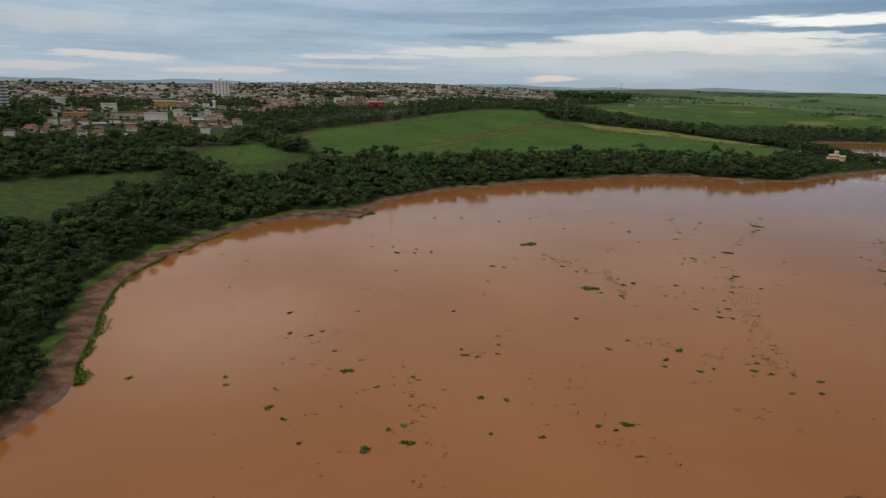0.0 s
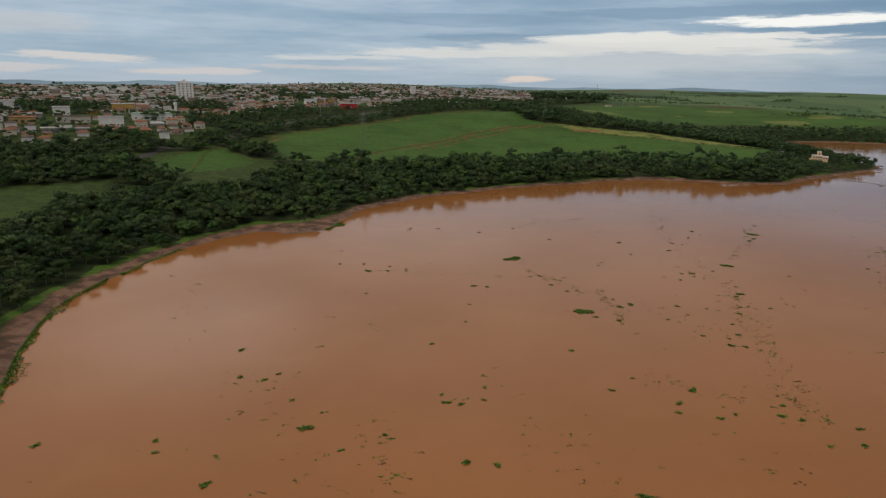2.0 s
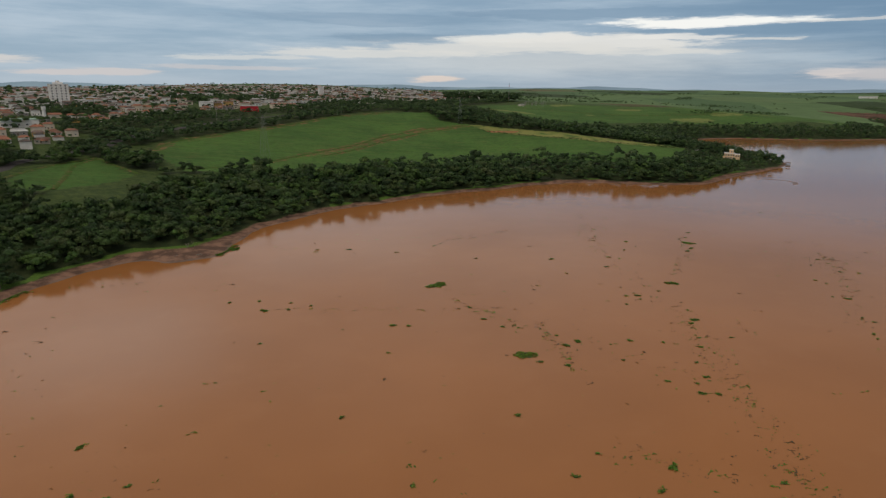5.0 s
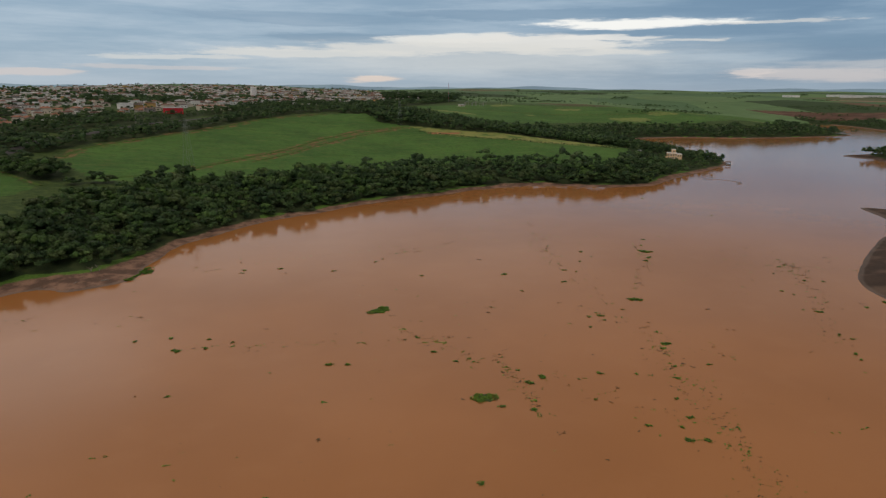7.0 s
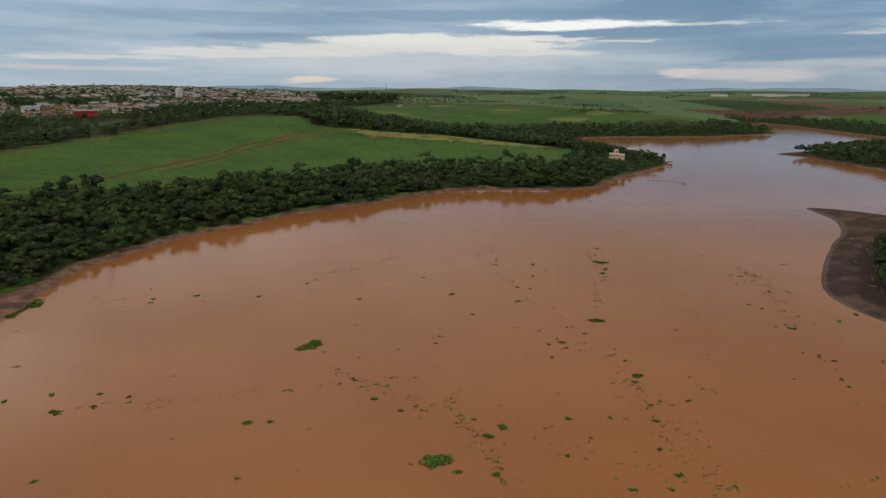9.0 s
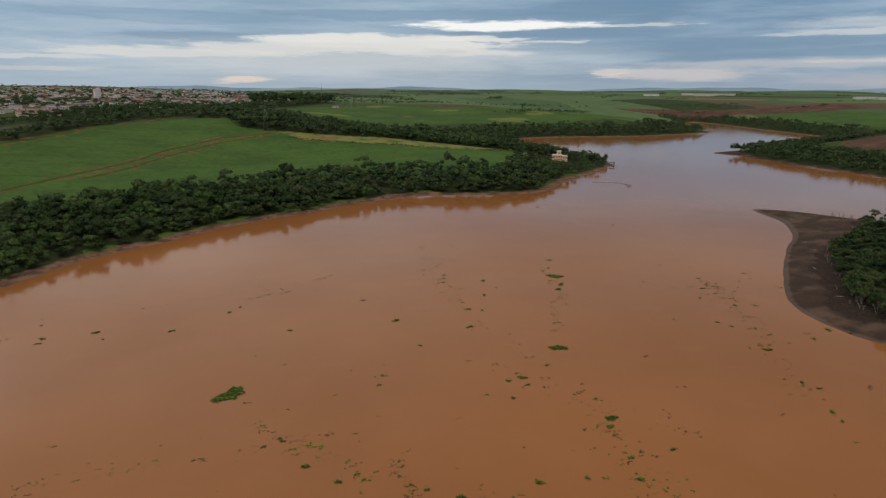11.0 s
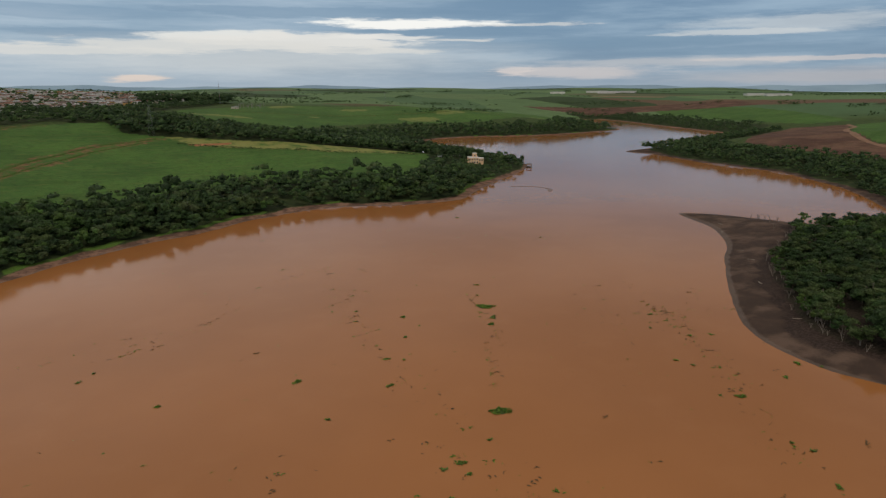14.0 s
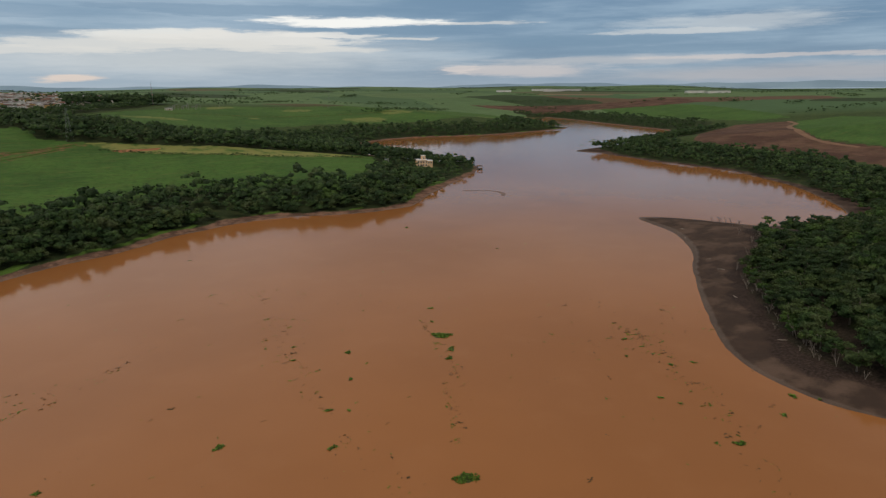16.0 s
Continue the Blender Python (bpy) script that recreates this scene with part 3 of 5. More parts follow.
def build_ground_sheet():
    xs = axis_steps(-2300, 3330, -130, 345, 2.8, -330, 1250, 7.0)
    ys = axis_steps(-1100, 3330, 60, 600, 3.0, 30, 1150, 7.0)
    gx, gy = np.meshgrid(xs, ys)
    P = np.stack([gx.ravel(), gy.ravel()], 1)
    sd = shore(P)
    near = np.hypot(P[:, 0] - 80, P[:, 1] - 250) < 700
    rag = (0.7 * wobble(P[:, 0], P[:, 1], 17) + 0.35 * wobble(P[:, 0], P[:, 1], 9.5, 1)) * near * np.where(P[:, 0] > 140, 0.4, 1.0)
    z = height(P, sd + rag) + near * np.clip(sd / 8, 0, 1) * (0.16 * wobble(P[:, 0], P[:, 1], 11) + 0.1 * wobble(P[:, 0], P[:, 1], 6.3, 2))
    z += hump(P[:, 0], P[:, 1], 281, 404, 9, 1.45) + hump(P[:, 0], P[:, 1], 288, 392, 7, 1.6)
    nx, ny = len(xs), len(ys)
    i = (np.arange(ny - 1)[:, None] * nx + np.arange(nx - 1)).ravel()
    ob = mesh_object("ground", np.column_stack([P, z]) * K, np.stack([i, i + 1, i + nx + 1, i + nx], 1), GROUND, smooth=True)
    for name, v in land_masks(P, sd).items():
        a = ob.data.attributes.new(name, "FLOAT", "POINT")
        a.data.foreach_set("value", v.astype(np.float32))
    return tagged(ob, "rolling ground of mud banks, woods and green cane fields", "ground", kind="structure")


build_ground_sheet()
water = mesh_object("water", [(-174, -609, 0), (1465, -609, 0), (1465, 1392, 0), (-174, 1392, 0)], [(0, 1, 2, 3)], WATER)
tagged(water, "still brown muddy lake water reflecting the sky", "water", kind="structure")


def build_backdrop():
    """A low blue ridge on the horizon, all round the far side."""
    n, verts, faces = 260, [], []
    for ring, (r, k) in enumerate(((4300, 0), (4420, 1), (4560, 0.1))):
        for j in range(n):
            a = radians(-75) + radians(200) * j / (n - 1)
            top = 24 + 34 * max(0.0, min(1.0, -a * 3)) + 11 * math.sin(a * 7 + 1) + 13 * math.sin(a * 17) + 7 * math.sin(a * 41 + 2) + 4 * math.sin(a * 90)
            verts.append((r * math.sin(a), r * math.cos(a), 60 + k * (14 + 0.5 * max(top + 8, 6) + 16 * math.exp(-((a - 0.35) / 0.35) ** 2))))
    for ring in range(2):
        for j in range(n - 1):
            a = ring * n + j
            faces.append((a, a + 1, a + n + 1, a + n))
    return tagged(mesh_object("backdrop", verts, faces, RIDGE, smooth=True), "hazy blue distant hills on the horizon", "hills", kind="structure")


build_backdrop()


def strip(name, line, width, mat, label, lift=0.07):
    """A track or road draped on the ground."""
    L = smooth_line(line, 8)
    t = np.gradient(L, axis=0)
    nrm = np.stack([-t[:, 1], t[:, 0]], 1) / np.hypot(*t.T)[:, None]
    w = width * (1 + 0.25 * wobble(L[:, 0], L[:, 1], 14))[:, None]
    V = []
    for u in (-0.5, -0.17, 0.17, 0.5):
        Q = L + nrm * w * u
        V.append(np.column_stack([Q, height(Q) + lift + (0.22 if abs(u) < 0.4 else 0.0)]))
    V = np.stack(V, 1).reshape(-1, 3) * K
    F = [(4 * j + c, 4 * j + c + 1, 4 * j + c + 5, 4 * j + c + 4) for j in range(len(L) - 1) for c in range(3)]
    return tagged(mesh_object(name, V, F, mat, smooth=True), label, "track", kind="structure")


strip("dirt_track", TRACK_A, 2.8, TRACK, "red dirt farm track across the cane field")
strip("dirt_track", TRACK_B, 2.2, TRACK, "narrow red dirt track between green cane plots")
strip("dirt_track", [(-103, 408), (-109, 390), (-106, 365), (-103, 338)], 2.2, TRACK, "red dirt path down a small green field")
strip("dirt_track", [(-104, 409), (-92, 394), (-79, 380)], 2.2, TRACK, "red dirt path along a field edge")
strip("dirt_track", [(-126, 352), (-122, 372), (-116, 389), (-105, 410)], 1.8, TRACK, "red dirt path round a small green field")
strip("dirt_track", HEADLAND, 2.2, TRACK, "dark dirt headland along the hedge")
strip("dirt_track", [(813, 440), (740, 405), (690, 392), (640, 370), (575, 329), (545, 290)], 5.0, PALE_DIRT, "pale dirt road beside the tilled field")
strip("dirt_track", [(300, 935), (420, 900), (560, 905), (760, 900)], 6.0, TRACK, "faint dirt line across the far field")
strip("dirt_track", [(1290, 1215), (1310, 1120), (1330, 1028)], 40.0, PALE_DIRT, "pale bare strip between far green fields")
strip("road", [(-160, 345), (-135, 360), (-132, 389), (-121, 415), (-108, 445), (-104, 475), (-84, 505), (-50, 552), (0, 600)], 5.0, ASPHALT, "narrow grey asphalt road at the edge of town")


# ---- woods ----
def ico(level):
    bm = bmesh.new()
    bmesh.ops.create_icosphere(bm, subdivisions=level, radius=1.0)
    v = np.array([p.co[:] for p in bm.verts])
    f = np.array([[q.index for q in p.verts] for p in bm.faces])
    bm.free()
    return v, f


ICO = {1: ico(1), 2: ico(2)}


def leaf_quads(rng, centres, out, size):
    """Small leaf clumps: one bent quad each, facing roughly outwards."""
    n = len(centres)
    nrm = out + rng.normal(0, 0.34, (n, 3)) + (0, 0, 0.25)
    nrm /= np.linalg.norm(nrm, axis=1)[:, None]
    a = np.cross(nrm, rng.normal(0, 1, (n, 3)))
    a /= np.linalg.norm(a, axis=1)[:, None]
    b = np.cross(nrm, a)
    s = (size * rng.uniform(0.6, 1.4, n))[:, None]
    v = np.stack([centres - a * s - b * s * 0.55, centres + a * s * 0.4 - b * s * 0.7 + nrm * s * 0.2, centres + a * s + b * s * 0.5, centres - a * s * 0.5 + b * s * 0.75 + nrm * s * 0.2], 1).reshape(-1, 3)
    return v, np.arange(4 * n).reshape(-1, 4)


def crown_parts(rng, r, h0, h1, lobes, level, leaves, leaf, flat=0.62):
    """Vertices and faces of an uneven crown: soft lobes with leaf clumps over them."""
    V, F, at = [], [], 0
    iv, jf = ICO[level]
    jf = jf[iv[jf][:, :, 2].mean(1) > -0.3]
    for n in range(lobes):
        a, q = rng.uniform(0, 6.28), math.sqrt(rng.uniform(0.03, 1)) * 0.68
        zz = rng.uniform(0.2, 0.8) if n else 0.72
        c = np.array([math.cos(a) * q * r, math.sin(a) * q * r, h0 + (h1 - h0) * zz * (1 - 0.3 * q)])
        s = r * rng.uniform(0.2, 0.42)
        squash = np.array([1, 1, flat * rng.uniform(0.85, 1.15)])
        v = iv * (1 + rng.uniform(-0.2, 0.2, (len(iv), 1))) * s * squash * 0.86 + c
        V.append(v)
        F += [tuple(t) for t in (jf + at).tolist()]
        at += len(v)
        d = rng.normal(0, 1, (leaves, 3))
        d[:, 2] = np.abs(d[:, 2]) * 1.2 - 0.3
        d /= np.linalg.norm(d, axis=1)[:, None]
        if not leaves:
            continue
        lv, lf = leaf_quads(rng, c + d * s * squash * rng.uniform(0.78, 1.3, (leaves, 1)), d, leaf)
        V.append(lv)
        F += [tuple(t) for t in (lf + at).tolist()]
        at += len(lv)
    return np.concatenate(V), F


def tube(pts, radii, sides=5):
    """A tapered bent tube through the points."""
    V, F = [], []
    pts = [Vector(p) for p in pts]
    for n, (p, r) in enumerate(zip(pts, radii)):
        d = (pts[min(n + 1, len(pts) - 1)] - pts[max(n - 1, 0)]).normalized()
        a = d.orthogonal().normalized()
        b = d.cross(a)
        V += [tuple(p + (a * math.cos(6.2832 * j / sides) + b * math.sin(6.2832 * j / sides)) * r) for j in range(sides)]
    for n in range(len(pts) - 1):
        F += [(n * sides + j, n * sides + (j + 1) % sides, (n + 1) * sides + (j + 1) % sides, (n + 1) * sides + j) for j in range(sides)]
    F += [tuple(range(sides))[::-1], tuple((len(pts) - 1) * sides + j for j in range(sides))]
    return V, F


def joined(pieces):
    V, F = [], []
    for v, f in pieces:
        at = len(V)
        V += [tuple(p) for p in v]
        F += [tuple(i + at for i in t) for t in f]
    return V, F


def trunk_parts(rng, h, r, limbs=4):
    lean = rng.uniform(-0.3, 0.3, 2)
    fork = h * rng.uniform(0.26, 0.36)
    top = np.array([lean[0] * 2, lean[1] * 2, h * 0.58])
    bits = [tube([(0, 0, -0.6), (lean[0] * 0.4, lean[1] * 0.4, fork * 0.5), (lean[0], lean[1], fork), top], [0.24, 0.18, 0.14, 0.05], 6)]
    for n in range(limbs):
        a = 6.28 * n / limbs + rng.uniform(-0.5, 0.5)
        e = np.array([math.cos(a) * r * 0.5, math.sin(a) * r * 0.5, h * rng.uniform(0.4, 0.55)])
        s = np.array([lean[0], lean[1], fork * rng.uniform(0.75, 1.0)])
        bits.append(tube([s, s * 0.55 + e * 0.45 + (0, 0, 0.3), e], [0.11, 0.07, 0.03], 5))
    return joined(bits)


def tree_model(seed, h, r, mat, label):
    """A broadleaf tree: tapered trunk with limbs, and an uneven crown of leaf clumps."""
    rng = np.random.default_rng(seed)
    root = new("tree")
    root.empty_display_size = 0.5
    v, f = crown_parts(rng, r, h * 0.08, h, 14, 1, 48, 0.20)
    mesh_object("crown", v * K, f, mat, root)
    v, f = trunk_parts(rng, h, r)
    mesh_object("trunk", np.array(v) * K, f, BARK, root, smooth=True)
    return tagged(root, label, "tree", "trees of the lake shore")


def jitter_grid(rng, x0, x1, y0, y1, s):
    gx, gy = np.meshgrid(np.arange(x0, x1, s), np.arange(y0, y1, s))
    P = np.stack([gx.ravel(), gy.ravel()], 1)
    return P + rng.uniform(-0.72, 0.72, P.shape) * s


rng = np.random.default_rng(7)
spots = []
for x0, x1, y0, y1, s in ((-340, 420, 60, 420, 4.8), (-340, 420, 420, 720, 5.3), (420, 800, 130, 560, 5.2), (160, 300, 130, 262, 7.5), (-140, 420, 720, 1100, 7.4), (420, 1200, 560, 1000, 7.4)):
    P = jitter_grid(rng, x0, x1, y0, y1, s)
    sd = shore(P)
    keep = land_masks(P, sd)["wood"] > 0.5
    keep &= rng.random(len(P)) < 0.97
    keep &= ~((np.abs(P[:, 0] - 146) < 6) & (np.abs(P[:, 1] - 424) < 7))
    spots.append(P[keep])
spots = np.concatenate(spots)
sd_spots = shore(spots)
z_spots = height(spots, sd_spots)
# single trees along the two stretches of bank that lie closest
near_pen = (spots[:, 0] < 262) & (spots[:, 0] > 150) & (spots[:, 1] > 130) & (spots[:, 1] < 262) & (sd_spots < 48)
near_west = (spots[:, 0] < -60) & (spots[:, 1] > 92) & (spots[:, 1] < 235) & (sd_spots < 26)
single = np.where(near_pen | near_west)[0]
order = np.argsort(sd_spots[single])
single = single[order][:290]
rest = np.setdiff1d(np.arange(len(spots)), single)

MODELS = [tree_model(11 + n, h, r, m, "%s broadleaf tree with pale trunk in the shore wood" % w) for n, (h, r, m, w) in enumerate((
    (7.5, 3.4, LEAF, "rounded green"), (8.5, 3.7, LEAF_DARK, "tall dark green"), (6.2, 3.2, LEAF, "low spreading green"), (7.0, 3.0, LEAF_DARK, "dense dark green"), (5.0, 2.7, LEAF_BRIGHT, "small bright green"), (8.0, 4.1, LEAF_OLIVE, "broad olive green")))]
used = set()
for i in single:
    k = int(rng.integers(0, len(MODELS)))
    s = rng.uniform(0.82, 1.14) * (0.84 if sd_spots[i] < mud_width(*spots[i]) + 4 else 1.0) * (0.85 if spots[i, 0] > 215 else 1.0)
    m = Matrix.LocRotScale((K * spots[i, 0], K * spots[i, 1], K * z_spots[i]), Euler((0, 0, rng.uniform(0, 6.28))), (s, s, s * rng.uniform(0.9, 1.12)))
    if k not in used:
        used.add(k)
        MODELS[k].matrix_basis = m
    else:
        c = copy_thing(MODELS[k], m)
        c.matrix_basis = m


for x, y, s in ((-32, 394, 1.2), (-24, 402, 1.15), (-38, 393, 0.9)):
    m = Matrix.LocRotScale((K * x, K * y, K * z_at(x, y)), Euler((0, 0, x)), (s, s, s * 1.1))
    copy_thing(MODELS[1], m).matrix_basis = m


def clump_templates(count, lobes, level, leaves, leaf, seed, h=5.5, r=3.9):
    out = []
    for n in range(count):
        g = np.random.default_rng(seed + n)
        hh, rr = h * g.uniform(0.85, 1.2), r * g.uniform(0.9, 1.15)
        v, f = crown_parts(g, rr, hh * 0.1, hh, lobes, level, leaves, leaf)
        tri = np.array([t for t in f if len(t) == 3])
        quad = np.array([t for t in f if len(t) == 4], int).reshape(-1, 4)
        out.append((v, tri, quad))
    return out


def woodland(name, P, Z, scales, templates, label, mats, seed):
    """Many trees that nobody could count, in one mesh."""
    g = np.random.default_rng(seed)
    V, T, Q, at = [], [], [], 0
    mt, mq = [], []
    for (x, y), z, s in zip(P, Z, scales):
        v, t, q = templates[int(g.integers(len(templates)))]
        a = g.uniform(0, 6.28)
        c, d = math.cos(a) * s, math.sin(a) * s
        hz = s * g.uniform(0.85, 1.2)
        V.append(np.column_stack([v[:, 0] * c - v[:, 1] * d + x, v[:, 0] * d + v[:, 1] * c + y, v[:, 2] * hz + z]))
        T.append(t + at)
        Q.append(q + at)
        m = int(np.searchsorted((0.42, 0.72, 0.87), g.random())) % len(mats)
        mt.append(np.full(len(t), m))
        mq.append(np.full(len(q), m))
        at += len(v)
    V, T, Q = np.concatenate(V) * K, np.concatenate(T), np.concatenate(Q)
    me = bpy.data.meshes.new(name)
    me.vertices.add(len(V))
    me.vertices.foreach_set("co", V.astype(np.float32).ravel())
    loops = np.concatenate([T.ravel(), Q.ravel()]).astype(np.int32)
    me.loops.add(len(loops))
    me.loops.foreach_set("vertex_index", loops)
    me.polygons.add(len(T) + len(Q))
    starts = np.concatenate([np.arange(len(T)) * 3, len(T) * 3 + np.arange(len(Q)) * 4]).astype(np.int32)
    me.polygons.foreach_set("loop_start", starts)
    me.polygons.foreach_set("use_smooth", np.arange(len(starts)) < len(T))
    for m in mats:
        me.materials.append(m)
    me.polygons.foreach_set("material_index", np.concatenate([*mt, *mq]).astype(np.int32))
    me.update(calc_edges=True)
    return tagged(new(name, me), label, "woodland", kind="stuff")


NEAR_T = clump_templates(14, 8, 1, 19, 0.30, 100)
FAR_T = clump_templates(9, 5, 1, 5, 0.36, 200, 5.2, 4.2)
TINY_T = clump_templates(7, 3, 1, 0, 0.34, 400, 5.2, 4.0)
R = spots[rest]
RZ, RS = z_spots[rest], sd_spots[rest]
close = (R[:, 1] < 420) & (R[:, 0] < 400)
sc = rng.uniform(0.72, 1.2, len(R)) * np.where(RS < 10, 0.75, 1.0) * np.where(rng.random(len(R)) < 0.05, 1.35, 1.0)
sc = sc * np.where(~close & (R[:, 1] > 500), 0.98, 1.08) * np.where((R[:, 0] > 400) & (R[:, 1] < 560), 1.02, 1.0) * np.where((R[:, 0] > 250) & (R[:, 0] < 380) & (R[:, 1] > 390) & (R[:, 1] < 540), 1.15, 1.0)
sc = sc * np.where((R[:, 1] < 480) & (line_dist(R, EAST_L) > 60), np.interp(R[:, 0], [-90, 30, 70, 240, 270], [1.02, 1.04, 1.14, 1.14, 1.0]), 1.0) * np.where(np.hypot(R[:, 0] - 308, R[:, 1] - 462) < 32, 0.66, 1.0) * np.where((R[:, 0] > 230) & (R[:, 0] < 400) & (R[:, 1] < 262), 0.78, 1.0)
creek = (R[:, 0] > 110) & (R[:, 1] > 520) & (line_dist(R, EAST_L) > 70)
sc = sc * np.where(creek, rng.uniform(1.1, 1.6, len(R)), 1.0)
tall = (RS > 30) & (R[:, 0] > -40) & (R[:, 0] < 250) & (R[:, 1] < 480) & (line_dist(R, EAST_L) > 60)
sc = sc * np.where(np.hypot(R[:, 0] + 38, R[:, 1] - 585) < 36, 0.55, 1.0)
sc = sc * np.where(tall, rng.uniform(0.95, 1.25, len(R)), 1.0)
west_bank = close & (R[:, 0] < 130) & (line_dist(R, EAST_L) > 60)
woodland("bank_woodland", R[west_bank], RZ[west_bank], sc[west_bank], NEAR_T, "dense green riverside woodland on the muddy bank", (LEAF, LEAF_DARK, LEAF_OLIVE, LEAF_BRIGHT), 1)
pb = close & ~west_bank
woodland("shore_woodland", R[pb], RZ[pb], sc[pb], NEAR_T, "dense green woodland behind the dark mud shore", (LEAF, LEAF_DARK, LEAF_OLIVE, LEAF_BRIGHT), 2)
fw = ~close
woodland("field_woodland", R[fw], RZ[fw], sc[fw], FAR_T, "dark green woods between fields and along the creek", (LEAF_DARK, LEAF, LEAF_DARK, LEAF), 3)


# ---- town ----
def box_parts(x0, x1, y0, y1, z0, z1):
    return [(x0, y0, z0), (x1, y0, z0), (x1, y1, z0), (x0, y1, z0), (x0, y0, z1), (x1, y0, z1), (x1, y1, z1), (x0, y1, z1)], [(0, 3, 2, 1), (4, 5, 6, 7), (0, 1, 5, 4), (1, 2, 6, 5), (2, 3, 7, 6), (3, 0, 4, 7)]


def box(name, b, mat, parent, label=""):
    v, f = box_parts(*b)
    ob = mesh_object(name, v, f, mat, parent)
    return tagged(ob, label) if label else ob


def roof_parts(w, d, z, rise, over, hip):
    """A pitched roof with eaves and a little thickness; hip: how far the ridge draws in."""
    x, y, t = w / 2 + over, d / 2 + over, 0.14
    rx = max(x - hip, 0.2)
    v = [(-x, -y, z), (x, -y, z), (x, y, z), (-x, y, z), (-rx, 0, z + rise), (rx, 0, z + rise)]
    v += [(p[0], p[1], p[2] - t) for p in v[:4]]
    f = [(0, 1, 5, 4), (1, 2, 5), (2, 3, 4, 5), (3, 0, 4), (6, 7, 1, 0), (7, 8, 2, 1), (8, 9, 3, 2), (9, 6, 0, 3), (9, 8, 7, 6)]
    return v, f


def window_part(parent, x, y, z, w, h, face, frame_mat):
    """A framed window proud of the wall; face: 0 south, 1 east, 2 north, 3 west."""
    m = Matrix.Translation((x, y, z)) @ Matrix.Rotation(radians(90 * face), 4, "Z")
    sides = ((-w / 2 - 0.1, -w / 2, -0.1, h + 0.1), (w / 2, w / 2 + 0.1, -0.1, h + 0.1), (-w / 2, w / 2, h, h + 0.1), (-w / 2 - 0.15, w / 2 + 0.15, -0.12, 0))
    v, f = joined([box_parts(a, b, -0.1, 0.0, c, d) for a, b, c, d in sides])
    win = mesh_object("window", [tuple(m @ Vector(p)) for p in v], f, frame_mat, parent)
    v, f = box_parts(-w / 2, w / 2, -0.05, 0.0, 0, h)
    mesh_object("pane", [tuple(m @ Vector(p)) for p in v], f, GLASS, win)
    return win


def house_model(w, d, h, wall, roof, rise, hip, label, porch=True):
    root = new("house")
    box("wall", (-w / 2, w / 2, -d / 2, d / 2, -1.5, h), wall, root)
    v, f = roof_parts(w, d, h, rise, 0.55, hip)
    mesh_object("roof", v, f, roof, root)
    box("door", (-w * 0.1 - 0.45, -w * 0.1 + 0.45, -d / 2 - 0.06, -d / 2, 0, 2.05), DOOR, root)
    for x in (-w * 0.33, w * 0.25):
        window_part(root, x, -d / 2, 1.0, 1.3, 1.1, 0, PLASTER)
    window_part(root, w / 2, 0, 1.0, 1.3, 1.1, 1, PLASTER)
    window_part(root, -w / 2, 0, 1.0, 1.3, 1.1, 3, PLASTER)
    if porch:
        v, f = joined([roof_parts(w * 0.5, 2.4, 2.5, 0.5, 0.2, 0.4)])
        v = [(p[0] + w * 0.12, p[1] - d / 2 - 1.0, p[2]) for p in v]
        mesh_object("porch_roof", v, f, roof, root)
    return tagged(root, label, "house", "houses of the town")


HOUSES = [
    house_model(9.5, 8, 3.0, PLASTER, TILE, 1.9, 3.2, "white single-storey house with a terracotta hip roof"),
    house_model(11, 7.5, 3.1, CREAM, TILE, 1.7, 0.2, "cream house with a terracotta gable roof"),
    house_model(8.5, 8.5, 5.8, PLASTER, TILE_OLD, 1.6, 3.0, "white two-storey house with a weathered tile roof", False),
    house_model(12, 9, 3.4, GREYWALL, TIN, 1.0, 0.2, "grey house with a low sheet-metal roof", False),
    house_model(10, 9, 3.2, OCHRE, TILE_OLD, 1.8, 2.6, "ochre house with an old brown tile roof"),
    house_model(10.5, 8, 5.6, CREAM, TILE, 1.8, 3.0, "cream two-storey house under terracotta tiles", False),
]
BIG = [(-284, 450, 14), (-186, 627, 14), (-179, 444, 13), (-77, 634, 14), (-38, 615, 16), (-13, 640, 18), (-169, 483, 20), (-204, 531, 14), (-265, 496, 12), (-226, 483, 12), (-215, 444, 28)]
TOWN = [(-420, 330), (-300, 345), (-228, 356), (-182, 372), (-146, 405), (-126, 470), (-112, 545), (-62, 605), (-40, 640), (50, 745), (150, 915), (330, 1105), (330, 1500), (-800, 1500), (-800, 500)]


def town_plots():
    g = np.random.default_rng(21)
    turn = radians(24)
    c, s = math.cos(turn), math.sin(turn)
    P, A = [], []
    for i in range(-110, 115):
        for j in range(0, 150):
            u, v = i * 8.6, j * 8.0 + (j // 2) * 6.0
            x, y = -180 + u * c - v * s, 300 + u * s + v * c
            P.append((x + g.uniform(-1, 1), y + g.uniform(-1, 1)))
            A.append(turn + (math.pi if j % 2 else 0) + g.uniform(-0.06, 0.06))
    P, A = np.array(P), np.array(A)
    ok = inside(P, TOWN)
    P, A = P[ok], A[ok]
    sd = shore(P)
    wood = land_masks(P, sd)["wood"] > 0.5
    ok = ~wood & (wobble(P[:, 0], P[:, 1], 110, 5) + 0.8 * wobble(P[:, 0], P[:, 1], 45, 7) < 0.5) & (g.random(len(P)) < 0.8)
    for x, y, r in BIG:
        ok &= np.hypot(P[:, 0] - x, P[:, 1] - y) > r
    left = P[~ok & ~wood]
    return P[ok], A[ok], left


